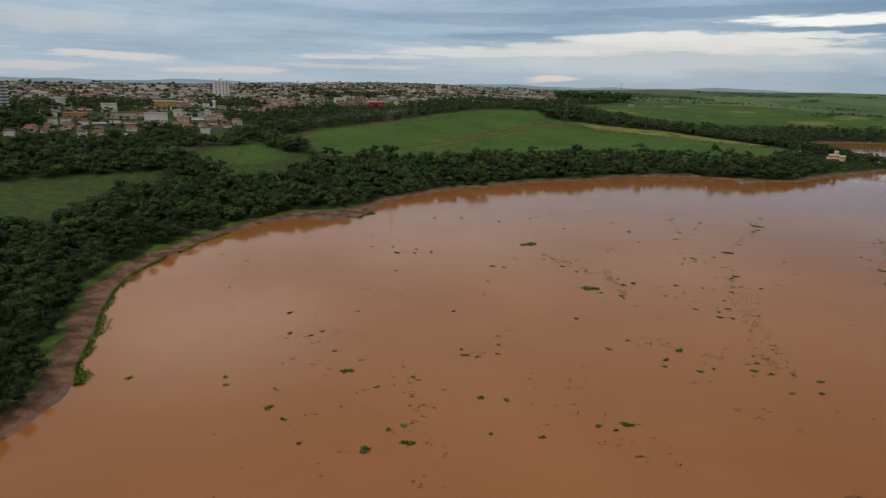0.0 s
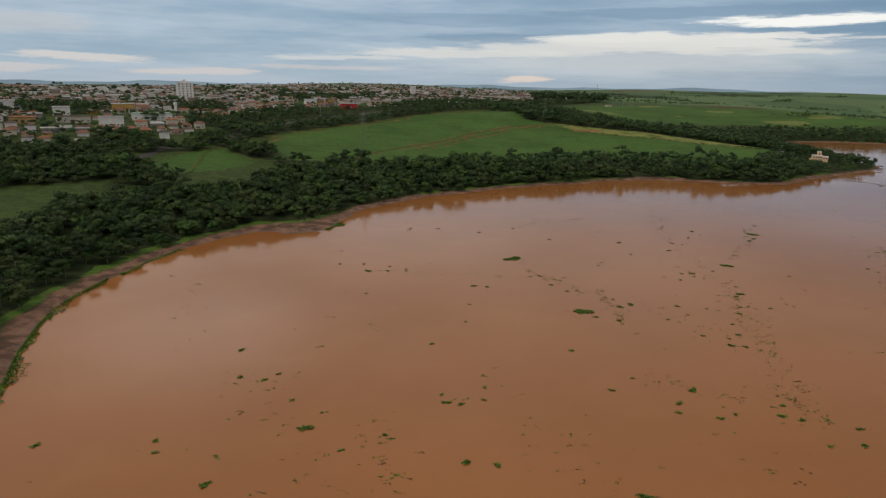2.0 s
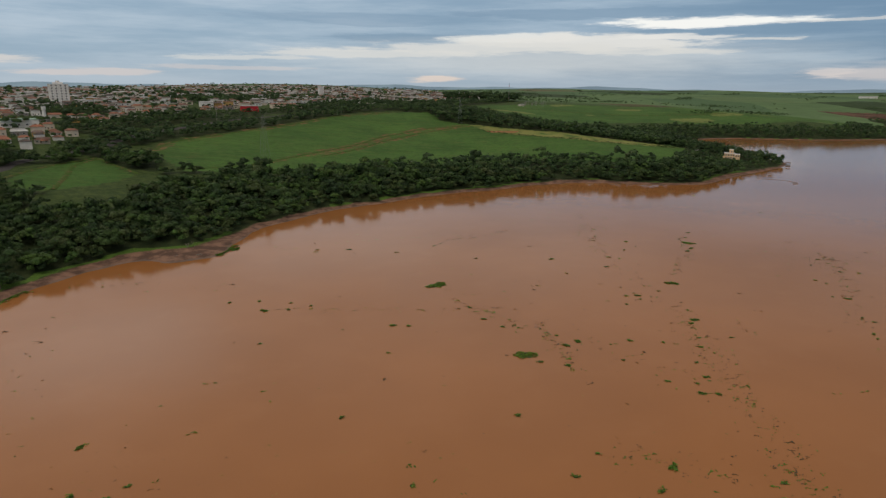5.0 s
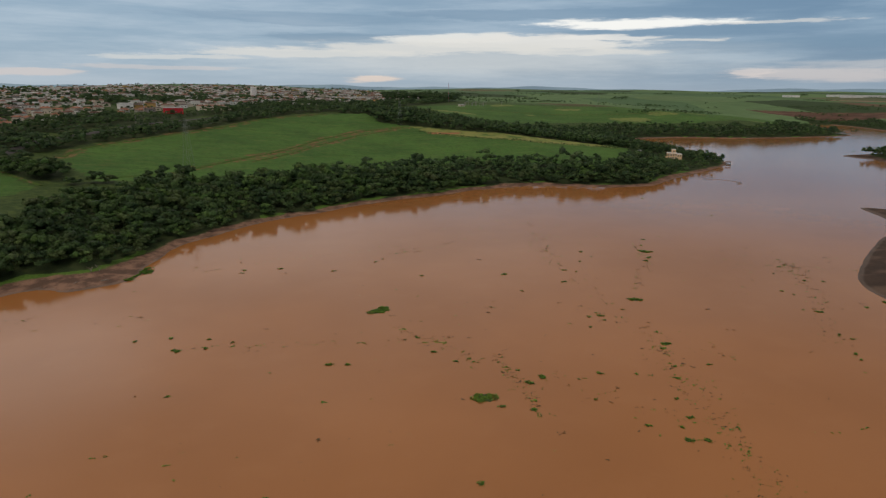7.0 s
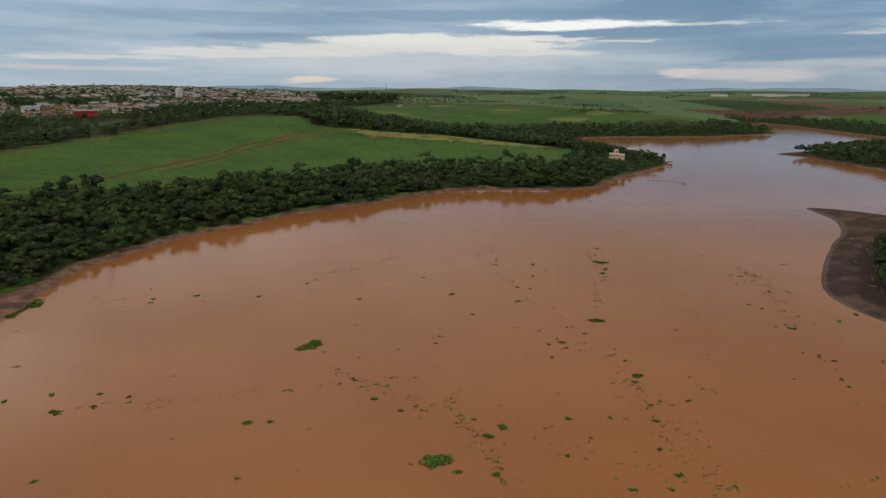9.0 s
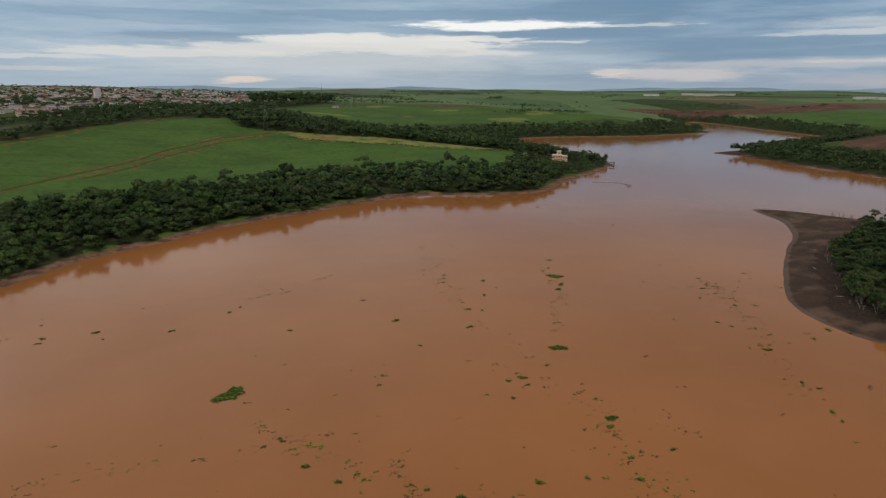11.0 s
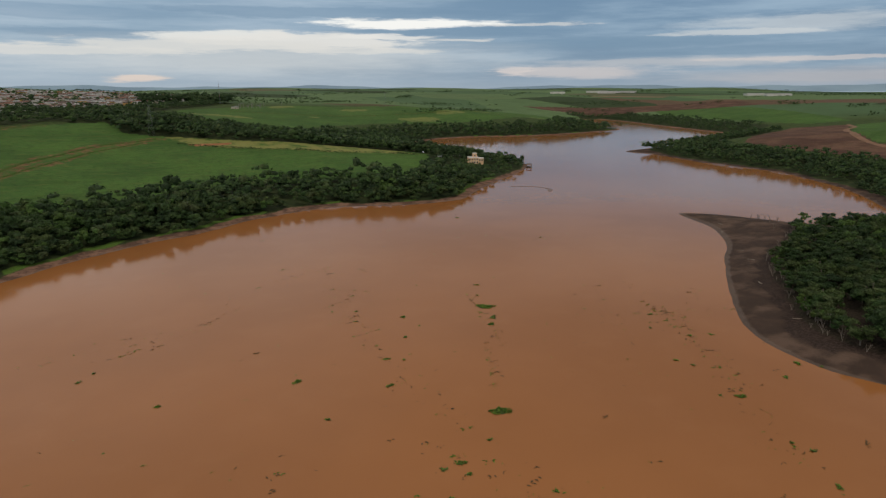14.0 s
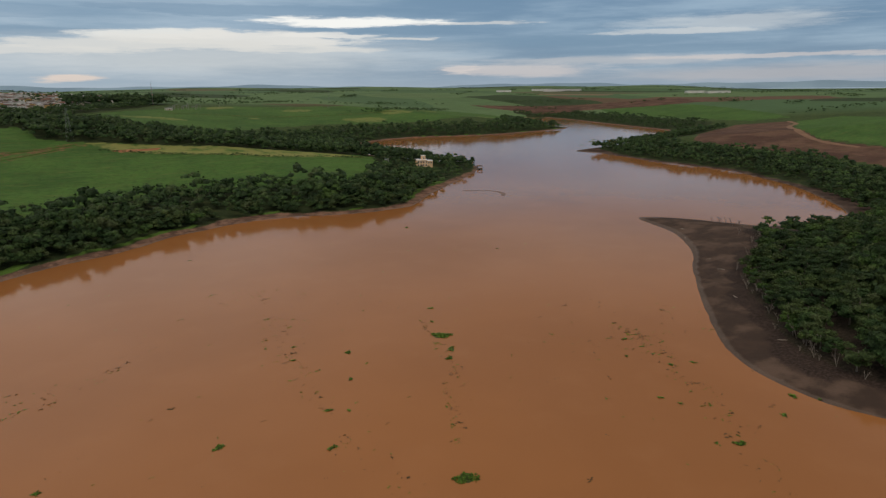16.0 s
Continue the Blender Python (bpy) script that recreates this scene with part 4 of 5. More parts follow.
plots, turns, gaps = town_plots()
far = np.hypot(plots[:, 0] + 20, plots[:, 1] + 10)
ranked = np.argsort(far)
heights = height(plots)
rng = np.random.default_rng(33)
used = set()
for i in ranked[:290]:
    k = int(rng.choice(len(HOUSES), p=(0.30, 0.13, 0.20, 0.17, 0.08, 0.12)))
    m = Matrix.LocRotScale((K * plots[i, 0], K * plots[i, 1], K * heights[i]), Euler((0, 0, turns[i])), (rng.uniform(0.72, 0.98),) * 3)
    if k not in used:
        used.add(k)
        HOUSES[k].matrix_basis = m
    else:
        copy_thing(HOUSES[k], m).matrix_basis = m


def far_town(idx):
    """The town beyond: walls, roofs and window bays in one mesh."""
    g = np.random.default_rng(5)
    V, F, S = [], [], []
    mats = [PLASTER, CREAM, GREYWALL, OCHRE, TILE, TILE_OLD, TIN, GLASS]
    for i in idx:
        w, d, h = g.uniform(7, 12), g.uniform(7, 10), g.choice((3.2, 3.6, 6.2))
        m = Matrix.Translation((K * plots[i, 0], K * plots[i, 1], K * heights[i])) @ Matrix.Rotation(turns[i], 4, "Z")
        wall, roof = int(g.choice(4, p=(0.62, 0.22, 0.09, 0.07))), int(g.choice((4, 5, 6), p=(0.32, 0.36, 0.32)))
        bits = [(box_parts(-w / 2, w / 2, -d / 2, d / 2, -2, h), wall), (roof_parts(w, d, h, g.uniform(0.7, 1.6), 0.4, g.choice((0.2, 3.0))), roof)]
        for x in (-w * 0.25, w * 0.2):
            bits.append((box_parts(x - 0.6, x + 0.6, -d / 2 - 0.05, -d / 2, 0.9, 2.2), 7))
        for (v, f), slot in bits:
            at = len(V)
            V += [tuple(m @ Vector(p)) for p in v]
            F += [tuple(q + at for q in t) for t in f]
            S += [slot] * len(f)
    return tagged(mesh_object("town_houses", V, F, mats, slots=S), "crowded low houses with tile roofs spreading over the hill", "houses", kind="stuff")


far_town(ranked[290:5400])

# trees in the gardens, on the town's edge and along the far hedgerows
def scatter_line(L, n, spread, g):
    seg = g.integers(0, len(L) - 1, n)
    u = g.random((n, 1))
    return L[seg] * (1 - u) + L[seg + 1] * u + g.normal(0, spread, (n, 2))


g = np.random.default_rng(9)
garden = np.concatenate([gaps[np.hypot(*gaps.T) < 1300][::2] + g.uniform(-4, 4, gaps[np.hypot(*gaps.T) < 1300][::2].shape), plots[ranked[:2600:2]] + g.uniform(3, 5, (1300, 2))])
stand = np.clip(wobble(garden[:, 0], garden[:, 1], 110, 5) + 0.8 * wobble(garden[:, 0], garden[:, 1], 45, 7), 0, 1)
woodland("town_trees", garden, height(garden) - 0.3, g.uniform(0.6, 1.4, len(garden)) * (1 + 0.8 * stand), TINY_T, "dark green trees between the houses of the town", (LEAF_DARK, LEAF), 5)
pine = scatter_line(PINES, 90, 11, g)
woodland("ridge_trees", pine, height(pine) - 0.3, g.uniform(1.9, 3.0, len(pine)), FAR_T, "tall dark trees round the mast on the ridge", (LEAF_DARK, LEAF_DARK), 6)
ditch = scatter_line(np.array([(140, 560), (166, 545), (194, 531), (224, 514), (261, 511), (286, 505)], float), 170, 0.9, g)
woodland("ditch_shrubs", ditch, height(ditch) - 0.1, g.uniform(0.14, 0.3, len(ditch)), FAR_T, "thin line of dark shrubs along a field ditch", (LEAF_DARK, LEAF), 8)
crest = np.column_stack([g.normal(-60, 260, 420), g.normal(1270, 90, 420)])
woodland("crest_trees", crest, height(crest) - 0.3, g.uniform(0.7, 1.3, len(crest)), TINY_T, "scattered trees along the crest behind the town", (LEAF_DARK, LEAF), 10)
rows = [scatter_line(L, 40, 9, g) for L in FAR_ROWS]
for line, n in (([(560, 905), (690, 955), (800, 1010)], 120), ([(820, 1340), (880, 1400)], 50), ([(1190, 1700), (1310, 1800)], 60), ([(1060, 1120), (1200, 1010)], 60), ([(880, 620), (940, 760)], 50), ([(430, 1085), (560, 1120)], 60)):
    rows.append(scatter_line(np.array(line, float), n, 7, g))
for _ in range(62):
    a, r = g.uniform(0.12, 1.38), g.uniform(1150, 2700)
    c = np.array([math.sin(a), math.cos(a)]) * r
    t = np.array([math.cos(a + g.normal(0, 0.5)), -math.sin(a + g.normal(0, 0.5))]) * g.uniform(12, 70)
    rows.append(scatter_line(np.array([c - t, c + t]), int(g.integers(12, 30)), g.uniform(3, 11), g))
rows = np.concatenate(rows)
woodland("hedgerow_trees", rows, height(rows) - 0.3, g.uniform(0.6, 1.25, len(rows)), TINY_T, "green hedgerows and tree rows across far farmland", (LEAF, LEAF_DARK), 7)


def tower_block(x, y, turn, w, d, floors, wall, band, label, crown):
    root = new("apartment_tower")
    h = floors * 2.95
    box("wall", (-w / 2, w / 2, -d / 2, d / 2, -3, h), wall, root)
    if crown:
        box("roof_house", (-w * 0.25, w * 0.25, -d * 0.3, d * 0.3, h, h + 2.4), wall, root)
        box("water_tank", (-w * 0.1, w * 0.1, -d * 0.12, d * 0.12, h + 2.4, h + 4.2), wall, root)
    box("parapet", (-w / 2 - 0.15, w / 2 + 0.15, -d / 2 - 0.15, d / 2 + 0.15, h, h + 0.5), wall, root)
    for n in range(floors):
        z = n * 2.95 + 0.9
        if band:
            box("balcony", (-w / 2 - 0.2, w / 2 + 0.2, -d / 2 - 1.3, -d / 2, z - 0.9, z + 0.25), PLASTER, root, "white balcony band")
            box("balcony", (w / 2, w / 2 + 1.2, -d / 2, d / 2, z - 0.9, z + 0.25), PLASTER, root, "white balcony band")
        for u in (-0.34, -0.12, 0.12, 0.34):
            window_part(root, u * w, -d / 2, z, 1.5, 1.3, 0, wall)
            window_part(root, w / 2, u * d, z, 1.5, 1.3, 1, wall)
    root.matrix_basis = spot(x, y, turn)
    return tagged(root, label, "apartment tower")


tower_block(-186, 627, radians(20), 20, 16, 8, PLASTER, False, "pale apartment tower with a stepped roof rising over town", True)
tower_block(-284, 450, radians(30), 20, 16, 9, GREYWALL, True, "dark apartment block with white balcony bands", False)


def shed(name, x, y, turn, w, d, h, wall, roof, label, bays=4, rise=0.9):
    """A long low building: walls, shallow roof, a door and a row of windows."""
    root = new(name)
    box("wall", (-w / 2, w / 2, -d / 2, d / 2, -2, h), wall, root)
    v, f = roof_parts(w, d, h, rise, 0.4, 0.2)
    mesh_object("roof", v, f, roof, root)
    box("door", (-1.2, 1.2, -d / 2 - 0.08, -d / 2, 0, min(2.6, h - 0.3)), DOOR, root)
    for n in range(bays):
        window_part(root, (n + 0.5 - bays / 2) * w / bays + 0.1, -d / 2, min(1.2, h - 1.6), 1.6, 1.1, 0, PLASTER)
    root.matrix_basis = spot(x, y, turn)
    return tagged(root, label, "building")


T0 = radians(24)
shed("apartment_house", -179, 444, T0, 20, 11, 9.0, PLASTER, TIN, "plain white block with a flat sheet roof", 6, 0.4)
shed("shop_building", -77, 634, T0, 15, 9, 6.0, PLASTER, TIN, "small white building before the woods")
shed("shop_building", -41, 612, radians(10), 20, 10, 6.0, REDPAINT, TIN, "bright red shop building with a grey roof")
shed("school_building", -12, 640, radians(14), 38, 11, 5.0, CREAM, TILE, "long tan building beside the red shop", 7)
shed("school_building", 112, 885, radians(12), 42, 11, 5.0, CREAM, TILE, "long peach low building before the trees", 8)
shed("market_hall", -169, 487, T0, 36, 18, 6.0, PLASTER, GREENROOF, "white hall with a pale green roof", 6)
shed("workshop", -204, 531, T0, 22, 12, 6.5, OCHRE, TIN, "yellow ochre workshop building", 5)
shed("apartment_house", -265, 496, T0, 18, 10, 10, PLASTER, TIN, "tall pale plaster building among trees", 4)
shed("apartment_house", -226, 483, T0, 15, 10, 8, PLASTER, TIN, "white plaster house with flat roof", 4)
shed("warehouse", -205, 452, T0, 28, 11, 5.5, CREAM, TILE_OLD, "long cream warehouse with brown roof", 6)
shed("warehouse", -228, 438, T0, 20, 11, 5.2, OCHRE, TILE, "ochre warehouse with tile roof", 5)
def pillar(x, y, h):
    root = new("water_tower")
    v, f = tube([(0, 0, -2), (0, 0, h * 0.8), (0, 0, h * 0.82), (0, 0, h)], [1.5, 1.5, 1.9, 1.9], 12)
    mesh_object("shaft", v, f, PLASTER, root)
    v, f = tube([(0, 0, h), (0, 0, h + 0.5)], [2.0, 1.2], 12)
    mesh_object("cap", v, f, TIN, root)
    root.matrix_basis = spot(x, y)
    return tagged(root, "slim white water tower beside the green-roofed hall", "water tower")


pillar(-158, 505, 15)
shed("sports_hall", -299, 754, radians(10), 58, 22, 10.0, PLASTER, TIN, "wide white hall on the far side of town", 8)
shed("water_tower", 34, 1010, T0, 10, 8, 19, PLASTER, PLASTER, "slim white water tower above the roofs", 1)
shed("workshop", 322, 972, radians(8), 12, 6, 3.2, CREAM, TIN, "small cream substation building by the field", 3)


def gantry(x, y, turn, span, h):
    """A portal of two tapered concrete posts under a steel beam with insulators."""
    root = new("substation_gantry")
    for u in (-span / 2, span / 2):
        v, f = tube([(u, 0, -0.6), (u, 0, h)], [0.28, 0.18], 6)
        mesh_object("post", v, f, CONCRETE, root)
    box("beam", (-span / 2 - 0.5, span / 2 + 0.5, -0.22, 0.22, h - 0.9, h - 0.5), STEEL, root)
    for u in (-span * 0.3, 0, span * 0.3):
        v, f = tube([(u, 0, h - 2.2), (u, 0, h - 0.9)], [0.12, 0.12], 6)
        mesh_object("insulator", v, f, GREYWALL, root)
    root.matrix_basis = spot(x, y, turn)
    return tagged(root, "pale concrete and steel substation gantry", "gantry", "substation gantries")


for n in range(9):
    gantry(326 + 5.2 * n, 976 + 3.5 * (n % 3) + 1.4 * n, radians(20 + 70 * (n % 2)), 7.0, 6.5 + 1.5 * (n % 3))
for x, y, w in ((1516, 1387, 60), (1539, 1324, 90), (1443, 885, 40), (1430, 827, 50), (1390, 1420, 40), (1490, 1330, 50)):
    shed("factory_hall", x, y, radians(-40), w * 1.4, 32, 6, PLASTER, TIN, "long white factory hall far across farmland", 5, 1.2)


# ---- the point ----
def manor(x, y, turn):
    root = new("lake_house")
    box("wall", (-7, 3, -4.5, 4.5, -5, 6.2), PEACH, root)
    box("wing", (3, 8.5, -3.5, 4, -5, 5.2), PEACH, root)
    box("stair_tower", (-2.2, 1.8, -1, 3.2, 6.2, 10.2), PEACH, root)
    box("terrace", (-9.5, -7, -4, 3, -4, 4.2), PEACH, root)
    for b in ((-7.2, 3.2, -4.7, 4.7, 6.2, 6.7), (3, 8.7, -3.7, 4.2, 5.2, 5.7), (-2.4, 2.0, -1.2, 3.4, 10.2, 10.6)):
        box("cornice", b, PLASTER, root)
    for u in (-5.5, -3, -0.5, 2):
        for z in (0.9, 3.9):
            window_part(root, u, -4.5, z, 1.2, 1.5, 0, PLASTER)
    for u in (4.6, 7):
        window_part(root, u, -3.5, 3.0, 1.1, 1.4, 0, PLASTER)
    window_part(root, 8.5, 0, 2.9, 1.1, 1.4, 1, PLASTER)
    window_part(root, 0, -1, 7.3, 1.2, 1.5, 0, PLASTER)
    box("door", (-1.9, -0.9, -4.58, -4.5, 0, 2.1), DOOR, root)
    root.matrix_basis = spot(x, y, turn, -0.6)
    return tagged(root, "peach plaster lake house with stepped flat roofs among trees", "house")


manor(317, 480, radians(-32))
shed("hut", 290, 485, radians(-30), 3.5, 3, 5.0, PLASTER, TIN, "small white hut among the trees", 1)


def dock(x, y, turn):
    root = new("boat_dock")
    v, f = roof_parts(7.5, 5, 3.3, 0.35, 0.5, 0.2)
    mesh_object("roof", v, f, TILE_OLD, root)
    box("deck", (-6, 4, -2.6, 2.6, 0.6, 0.85), DEADWOOD, root)
    for a in (-3.5, 0, 3.5):
        for b in (-2.3, 2.3):
            v, f = tube([(a, b, -2.5), (a, b, 3.35)], [0.12, 0.1], 6)
            mesh_object("post", v, f, DEADWOOD, root)
    root.matrix_basis = Matrix.Translation((K * x, K * y, 0)) @ Matrix.Rotation(turn, 4, "Z")
    return tagged(root, "roofed timber boat dock standing in the water", "dock")


dock(357, 467, radians(50))


def pylon(x, y, h, turn):
    """A lattice transmission tower: four legs, braces and three cross-arms."""
    root = new("power_pylon")
    b, t = h * 0.085, h * 0.018
    at = lambda u, sx, sy: (sx * (b + (t - b) * u), sy * (b + (t - b) * u), h * u)  # noqa: E731
    for sx, sy in ((1, 1), (1, -1), (-1, 1), (-1, -1)):
        v, f = tube([at(-0.02, sx, sy), at(1, sx, sy)], [0.065, 0.05], 4)
        mesh_object("leg", v, f, STEEL, root)
    levels = [0, 0.16, 0.3, 0.43, 0.55, 0.66, 0.76, 0.85, 0.93, 1.0]
    for (p, q) in (((1, 1), (1, -1)), ((1, -1), (-1, -1)), ((-1, -1), (-1, 1)), ((-1, 1), (1, 1))):
        for a, c in zip(levels[:-1], levels[1:]):
            bits = [tube([at(a, *p), at(c, *q)], [0.024, 0.024], 3), tube([at(a, *q), at(c, *p)], [0.024, 0.024], 3)]
            v, f = joined(bits)
            mesh_object("brace", v, f, STEEL, root)
    for u, w in ((0.7, h * 0.16), (0.82, h * 0.19), (0.94, h * 0.14)):
        bits = []
        for s in (1, -1):
            bits += [tube([(0, t, h * u), (s * w, 0, h * u)], [0.05, 0.04], 4), tube([(0, -t, h * u), (s * w, 0, h * u)], [0.05, 0.04], 4), tube([(0, 0, h * u + h * 0.04), (s * w, 0, h * u)], [0.04, 0.03], 4)]
        v, f = joined(bits)
        mesh_object("crossarm", v, f, STEEL, root)
    root.matrix_basis = spot(x, y, turn)
    return tagged(root, "grey steel lattice power pylon in the green field", "pylon", "power pylons")


pylon(-23, 435, 36, radians(60))
pylon(131, 586, 28, radians(60))
pylon(560, 990, 34, radians(60))


def mast(x, y, h):
    root = new("radio_mast")
    for n in range(3):
        a = 2.094 * n
        v, f = tube([(0.8 * math.cos(a), 0.8 * math.sin(a), -1), (0.45 * math.cos(a), 0.45 * math.sin(a), h)], [0.16, 0.1], 4)
        mesh_object("leg", v, f, STEEL, root)
    for n in range(int(h / 3)):
        z0, z1 = n * 3.0, n * 3.0 + 3
        bits = [tube([(0.75 * math.cos(2.094 * k), 0.75 * math.sin(2.094 * k), z0), (0.7 * math.cos(2.094 * (k + 1)), 0.7 * math.sin(2.094 * (k + 1)), z1)], [0.07, 0.07], 3) for k in range(3)]
        v, f = joined(bits)
        mesh_object("brace", v, f, STEEL if n % 2 else REDPAINT, root)
    root.matrix_basis = spot(x, y)
    return tagged(root, "tall slim lattice radio mast among dark trees", "mast")


mast(337, 1074, 44)


def pole(x, y, h, label):
    root = new("utility_pole")
    v, f = tube([(0, 0, -0.5), (0, 0, h)], [0.22, 0.14], 7)
    mesh_object("post", v, f, CONCRETE, root)
    box("crossarm", (-1.2, 1.2, -0.09, 0.09, h - 0.9, h - 0.7), CONCRETE, root)
    root.matrix_basis = spot(x, y)
    return tagged(root, label, "utility pole")


pole(-59, 538, 17, "pale concrete utility pole above the hedge")
pole(402, 1010, 18, "thin concrete utility pole beside the far field")
box_wall = mesh_object("boundary_wall", *joined([box_parts(-6, 6, -0.1, 0.1, -0.6, 1.8), box_parts(-6.2, -5.9, -0.2, 0.2, -0.6, 2.0), box_parts(5.9, 6.2, -0.2, 0.2, -0.6, 2.0)]), PLASTER)
box_wall.matrix_basis = spot(-98, 474, radians(40))
tagged(box_wall, "short white boundary wall beside the road", "wall")


# ---- on the water ----
def mat_mesh(g, rx, ry, density):
    """A floating mat: rosettes of upright rounded leaves inside an uneven outline."""
    n = max(10, int(density * rx * ry * 3.14))
    ang, rad = g.uniform(0, 6.28, n * 2), np.sqrt(g.random(n * 2))
    ph = g.uniform(0, 6.28, 3)
    lim = 0.7 + 0.26 * np.sin(2 * ang + ph[0]) + 0.16 * np.sin(3 * ang + ph[1]) + 0.12 * np.sin(5 * ang + ph[2])
    ok = (rad < lim)
    x, y = (np.cos(ang) * rad * rx)[ok][:n], (np.sin(ang) * rad * ry)[ok][:n]
    V, F, at = [], [], 0
    for px, py in zip(x, y):
        for _ in range(4):
            a, s = g.uniform(0, 6.28), g.uniform(0.14, 0.36)
            o, w = Vector((math.cos(a), math.sin(a), 0)), Vector((-math.sin(a), math.cos(a), 0))
            p = Vector((px, py, -0.02)) + o * s * 0.3
            z = Vector((0, 0, g.uniform(0.06, 0.28)))
            V += [tuple(p), tuple(p + o * s * 0.7 + w * s * 0.55 + z * 0.8), tuple(p + o * s * 1.3 + z), tuple(p + o * s * 0.7 - w * s * 0.55 + z * 0.8)]
            F.append((at, at + 1, at + 2, at + 3))
            at += 4
    return V, F


def floating_mat(x, y, rx, ry, turn, seed, label="bright green floating water hyacinth mat"):
    g = np.random.default_rng(seed)
    rx, ry = rx * K * 0.95, ry * K * 1.2
    v, f = mat_mesh(g, rx, ry, 5.5)
    nb = 14
    ring = [(math.cos(6.283 * k / nb) * rx * g.uniform(0.4, 0.75), math.sin(6.283 * k / nb) * ry * g.uniform(0.4, 0.75), 0.035) for k in range(nb)]
    root = mesh_object("hyacinth_mat", [*ring, *[(p[0] * 1.1, p[1] * 1.1, -0.15) for p in ring]], [tuple(range(nb)), *[(k, (k + nb), (k + 1) % nb + nb, (k + 1) % nb) for k in range(nb)]], ROOTS)
    tagged(mesh_object("leaves", v, f, REED, root), kind="stuff")
    root.matrix_basis = Matrix.Translation((K * x, K * y, 0)) @ Matrix.Rotation(turn, 4, "Z")
    return tagged(root, label, "water plant", "floating plant mats")


def mats(size, places, seed):
    """Plant mats of about one size, each turned and stretched a little differently."""
    g = np.random.default_rng(seed)
    for n, (x, y) in enumerate(places):
        q = size * g.uniform(0.6, 1.15)
        floating_mat(x, y, q, q * g.uniform(0.45, 0.85), g.uniform(-0.6, 0.9), 300 + seed * 50 + n)


for x, y, rx, ry, turn in ((31.2, 218, 3.6, 2.7, 0.2), (132, 251.2, 3.2, 1.8, -0.3), (38.6, 166.2, 2.8, 2.2, 0.5), (97.8, 206.8, 2.2, 1.6, -0.8), (-28, 273, 2.2, 3.6, 0.2), (599, 549, 5, 2.4, 0), (642, 545, 6, 2.5, 0.2), (560, 532, 4, 1.2, 0), (620, 562, 7, 1.6, 0.1)):
    floating_mat(x, y, rx, ry, turn, int(300 + x))
mats(1.25, [(-18, 85.5), (-11.5, 87.2), (24.3, 92), (-12.3, 92.5), (-35.1, 99.1), (1.2, 101.9), (59, 110.7), (56.5, 112.1), (-23.3, 113.5), (41, 117.8), (0, 120.8), (45.8, 122.7), (-32.8, 131.7), (66.9, 142), (64.2, 143), (-40, 146.6), (69.2, 149)], 1)
mats(1.3, [(45.3, 159.5), (40.4, 162.3), (77.1, 162.6), (49.2, 169.4), (52.6, 170.9), (85.9, 178), (161.9, 181.4), (136.2, 184.3), (159.3, 185), (14.4, 189), (82, 198.3), (-15.1, 205.6), (74.2, 239.2), (124.8, 240.4), (128.2, 243.8), (10.7, 265.2), (40.4, 264.7), (199.8, 349.9)], 2)
mats(0.75, [(-28.1, 87.6), (9.6, 88.4), (21.9, 90.3), (1.6, 89.7), (-14.7, 91.2), (19.4, 91.7), (-31.9, 94.9), (5.7, 101), (63.8, 102.3), (58.4, 102.5), (-17.2, 106.5), (66.9, 107.2), (-44.6, 107.7), (-10.6, 110.5), (-45.7, 111.2), (-63.1, 110.9), (45.6, 112.1), (48.8, 113.3), (39.5, 114.5), (58.9, 115.7)], 3)
mats(0.7, [(2.7, 120), (6.8, 121.3), (-26.6, 123.2), (30.8, 123.5), (-0.4, 123.8), (7.7, 126.2), (36.7, 128.3), (-37.6, 133.3), (-30.6, 134.2), (28.7, 142.1), (-0.6, 147.4), (65.8, 146.8), (60.8, 148.8), (71.6, 155.5), (119.1, 158.6), (57.4, 159.6), (120.7, 161.2), (70.8, 166.5), (87.4, 166.1), (80.1, 167.4), (127.8, 167.7)], 4)
mats(0.75, [(64.1, 169), (127.4, 171), (49.4, 175.1), (83.9, 176.1), (39.2, 182.9), (150.8, 183.3), (-15.4, 183.6), (88.4, 184.7), (17.9, 187.9), (36.3, 189), (75.7, 192.1), (81.2, 195.3), (35.2, 197.6), (79, 198.3), (141.7, 197.5), (141.3, 201), (90, 200.7), (-9.4, 205.2), (160.1, 204.7), (-4, 207), (155.7, 207.4)], 5)
mats(0.85, [(-8.9, 210.3), (-16.8, 213.5), (-24.1, 213.8), (152.9, 215.9), (72.2, 222.4), (160.8, 221.6), (87.6, 227), (96.4, 235.5), (93.6, 238.1), (50.1, 245), (103.6, 246), (110.6, 257.5), (25.8, 257.8), (136.1, 259.7), (99.7, 261.8), (-0.6, 263.5), (0, 266.6), (142.3, 267.3), (43.4, 267.5), (103.4, 268.2), (200.9, 299.9)], 6)


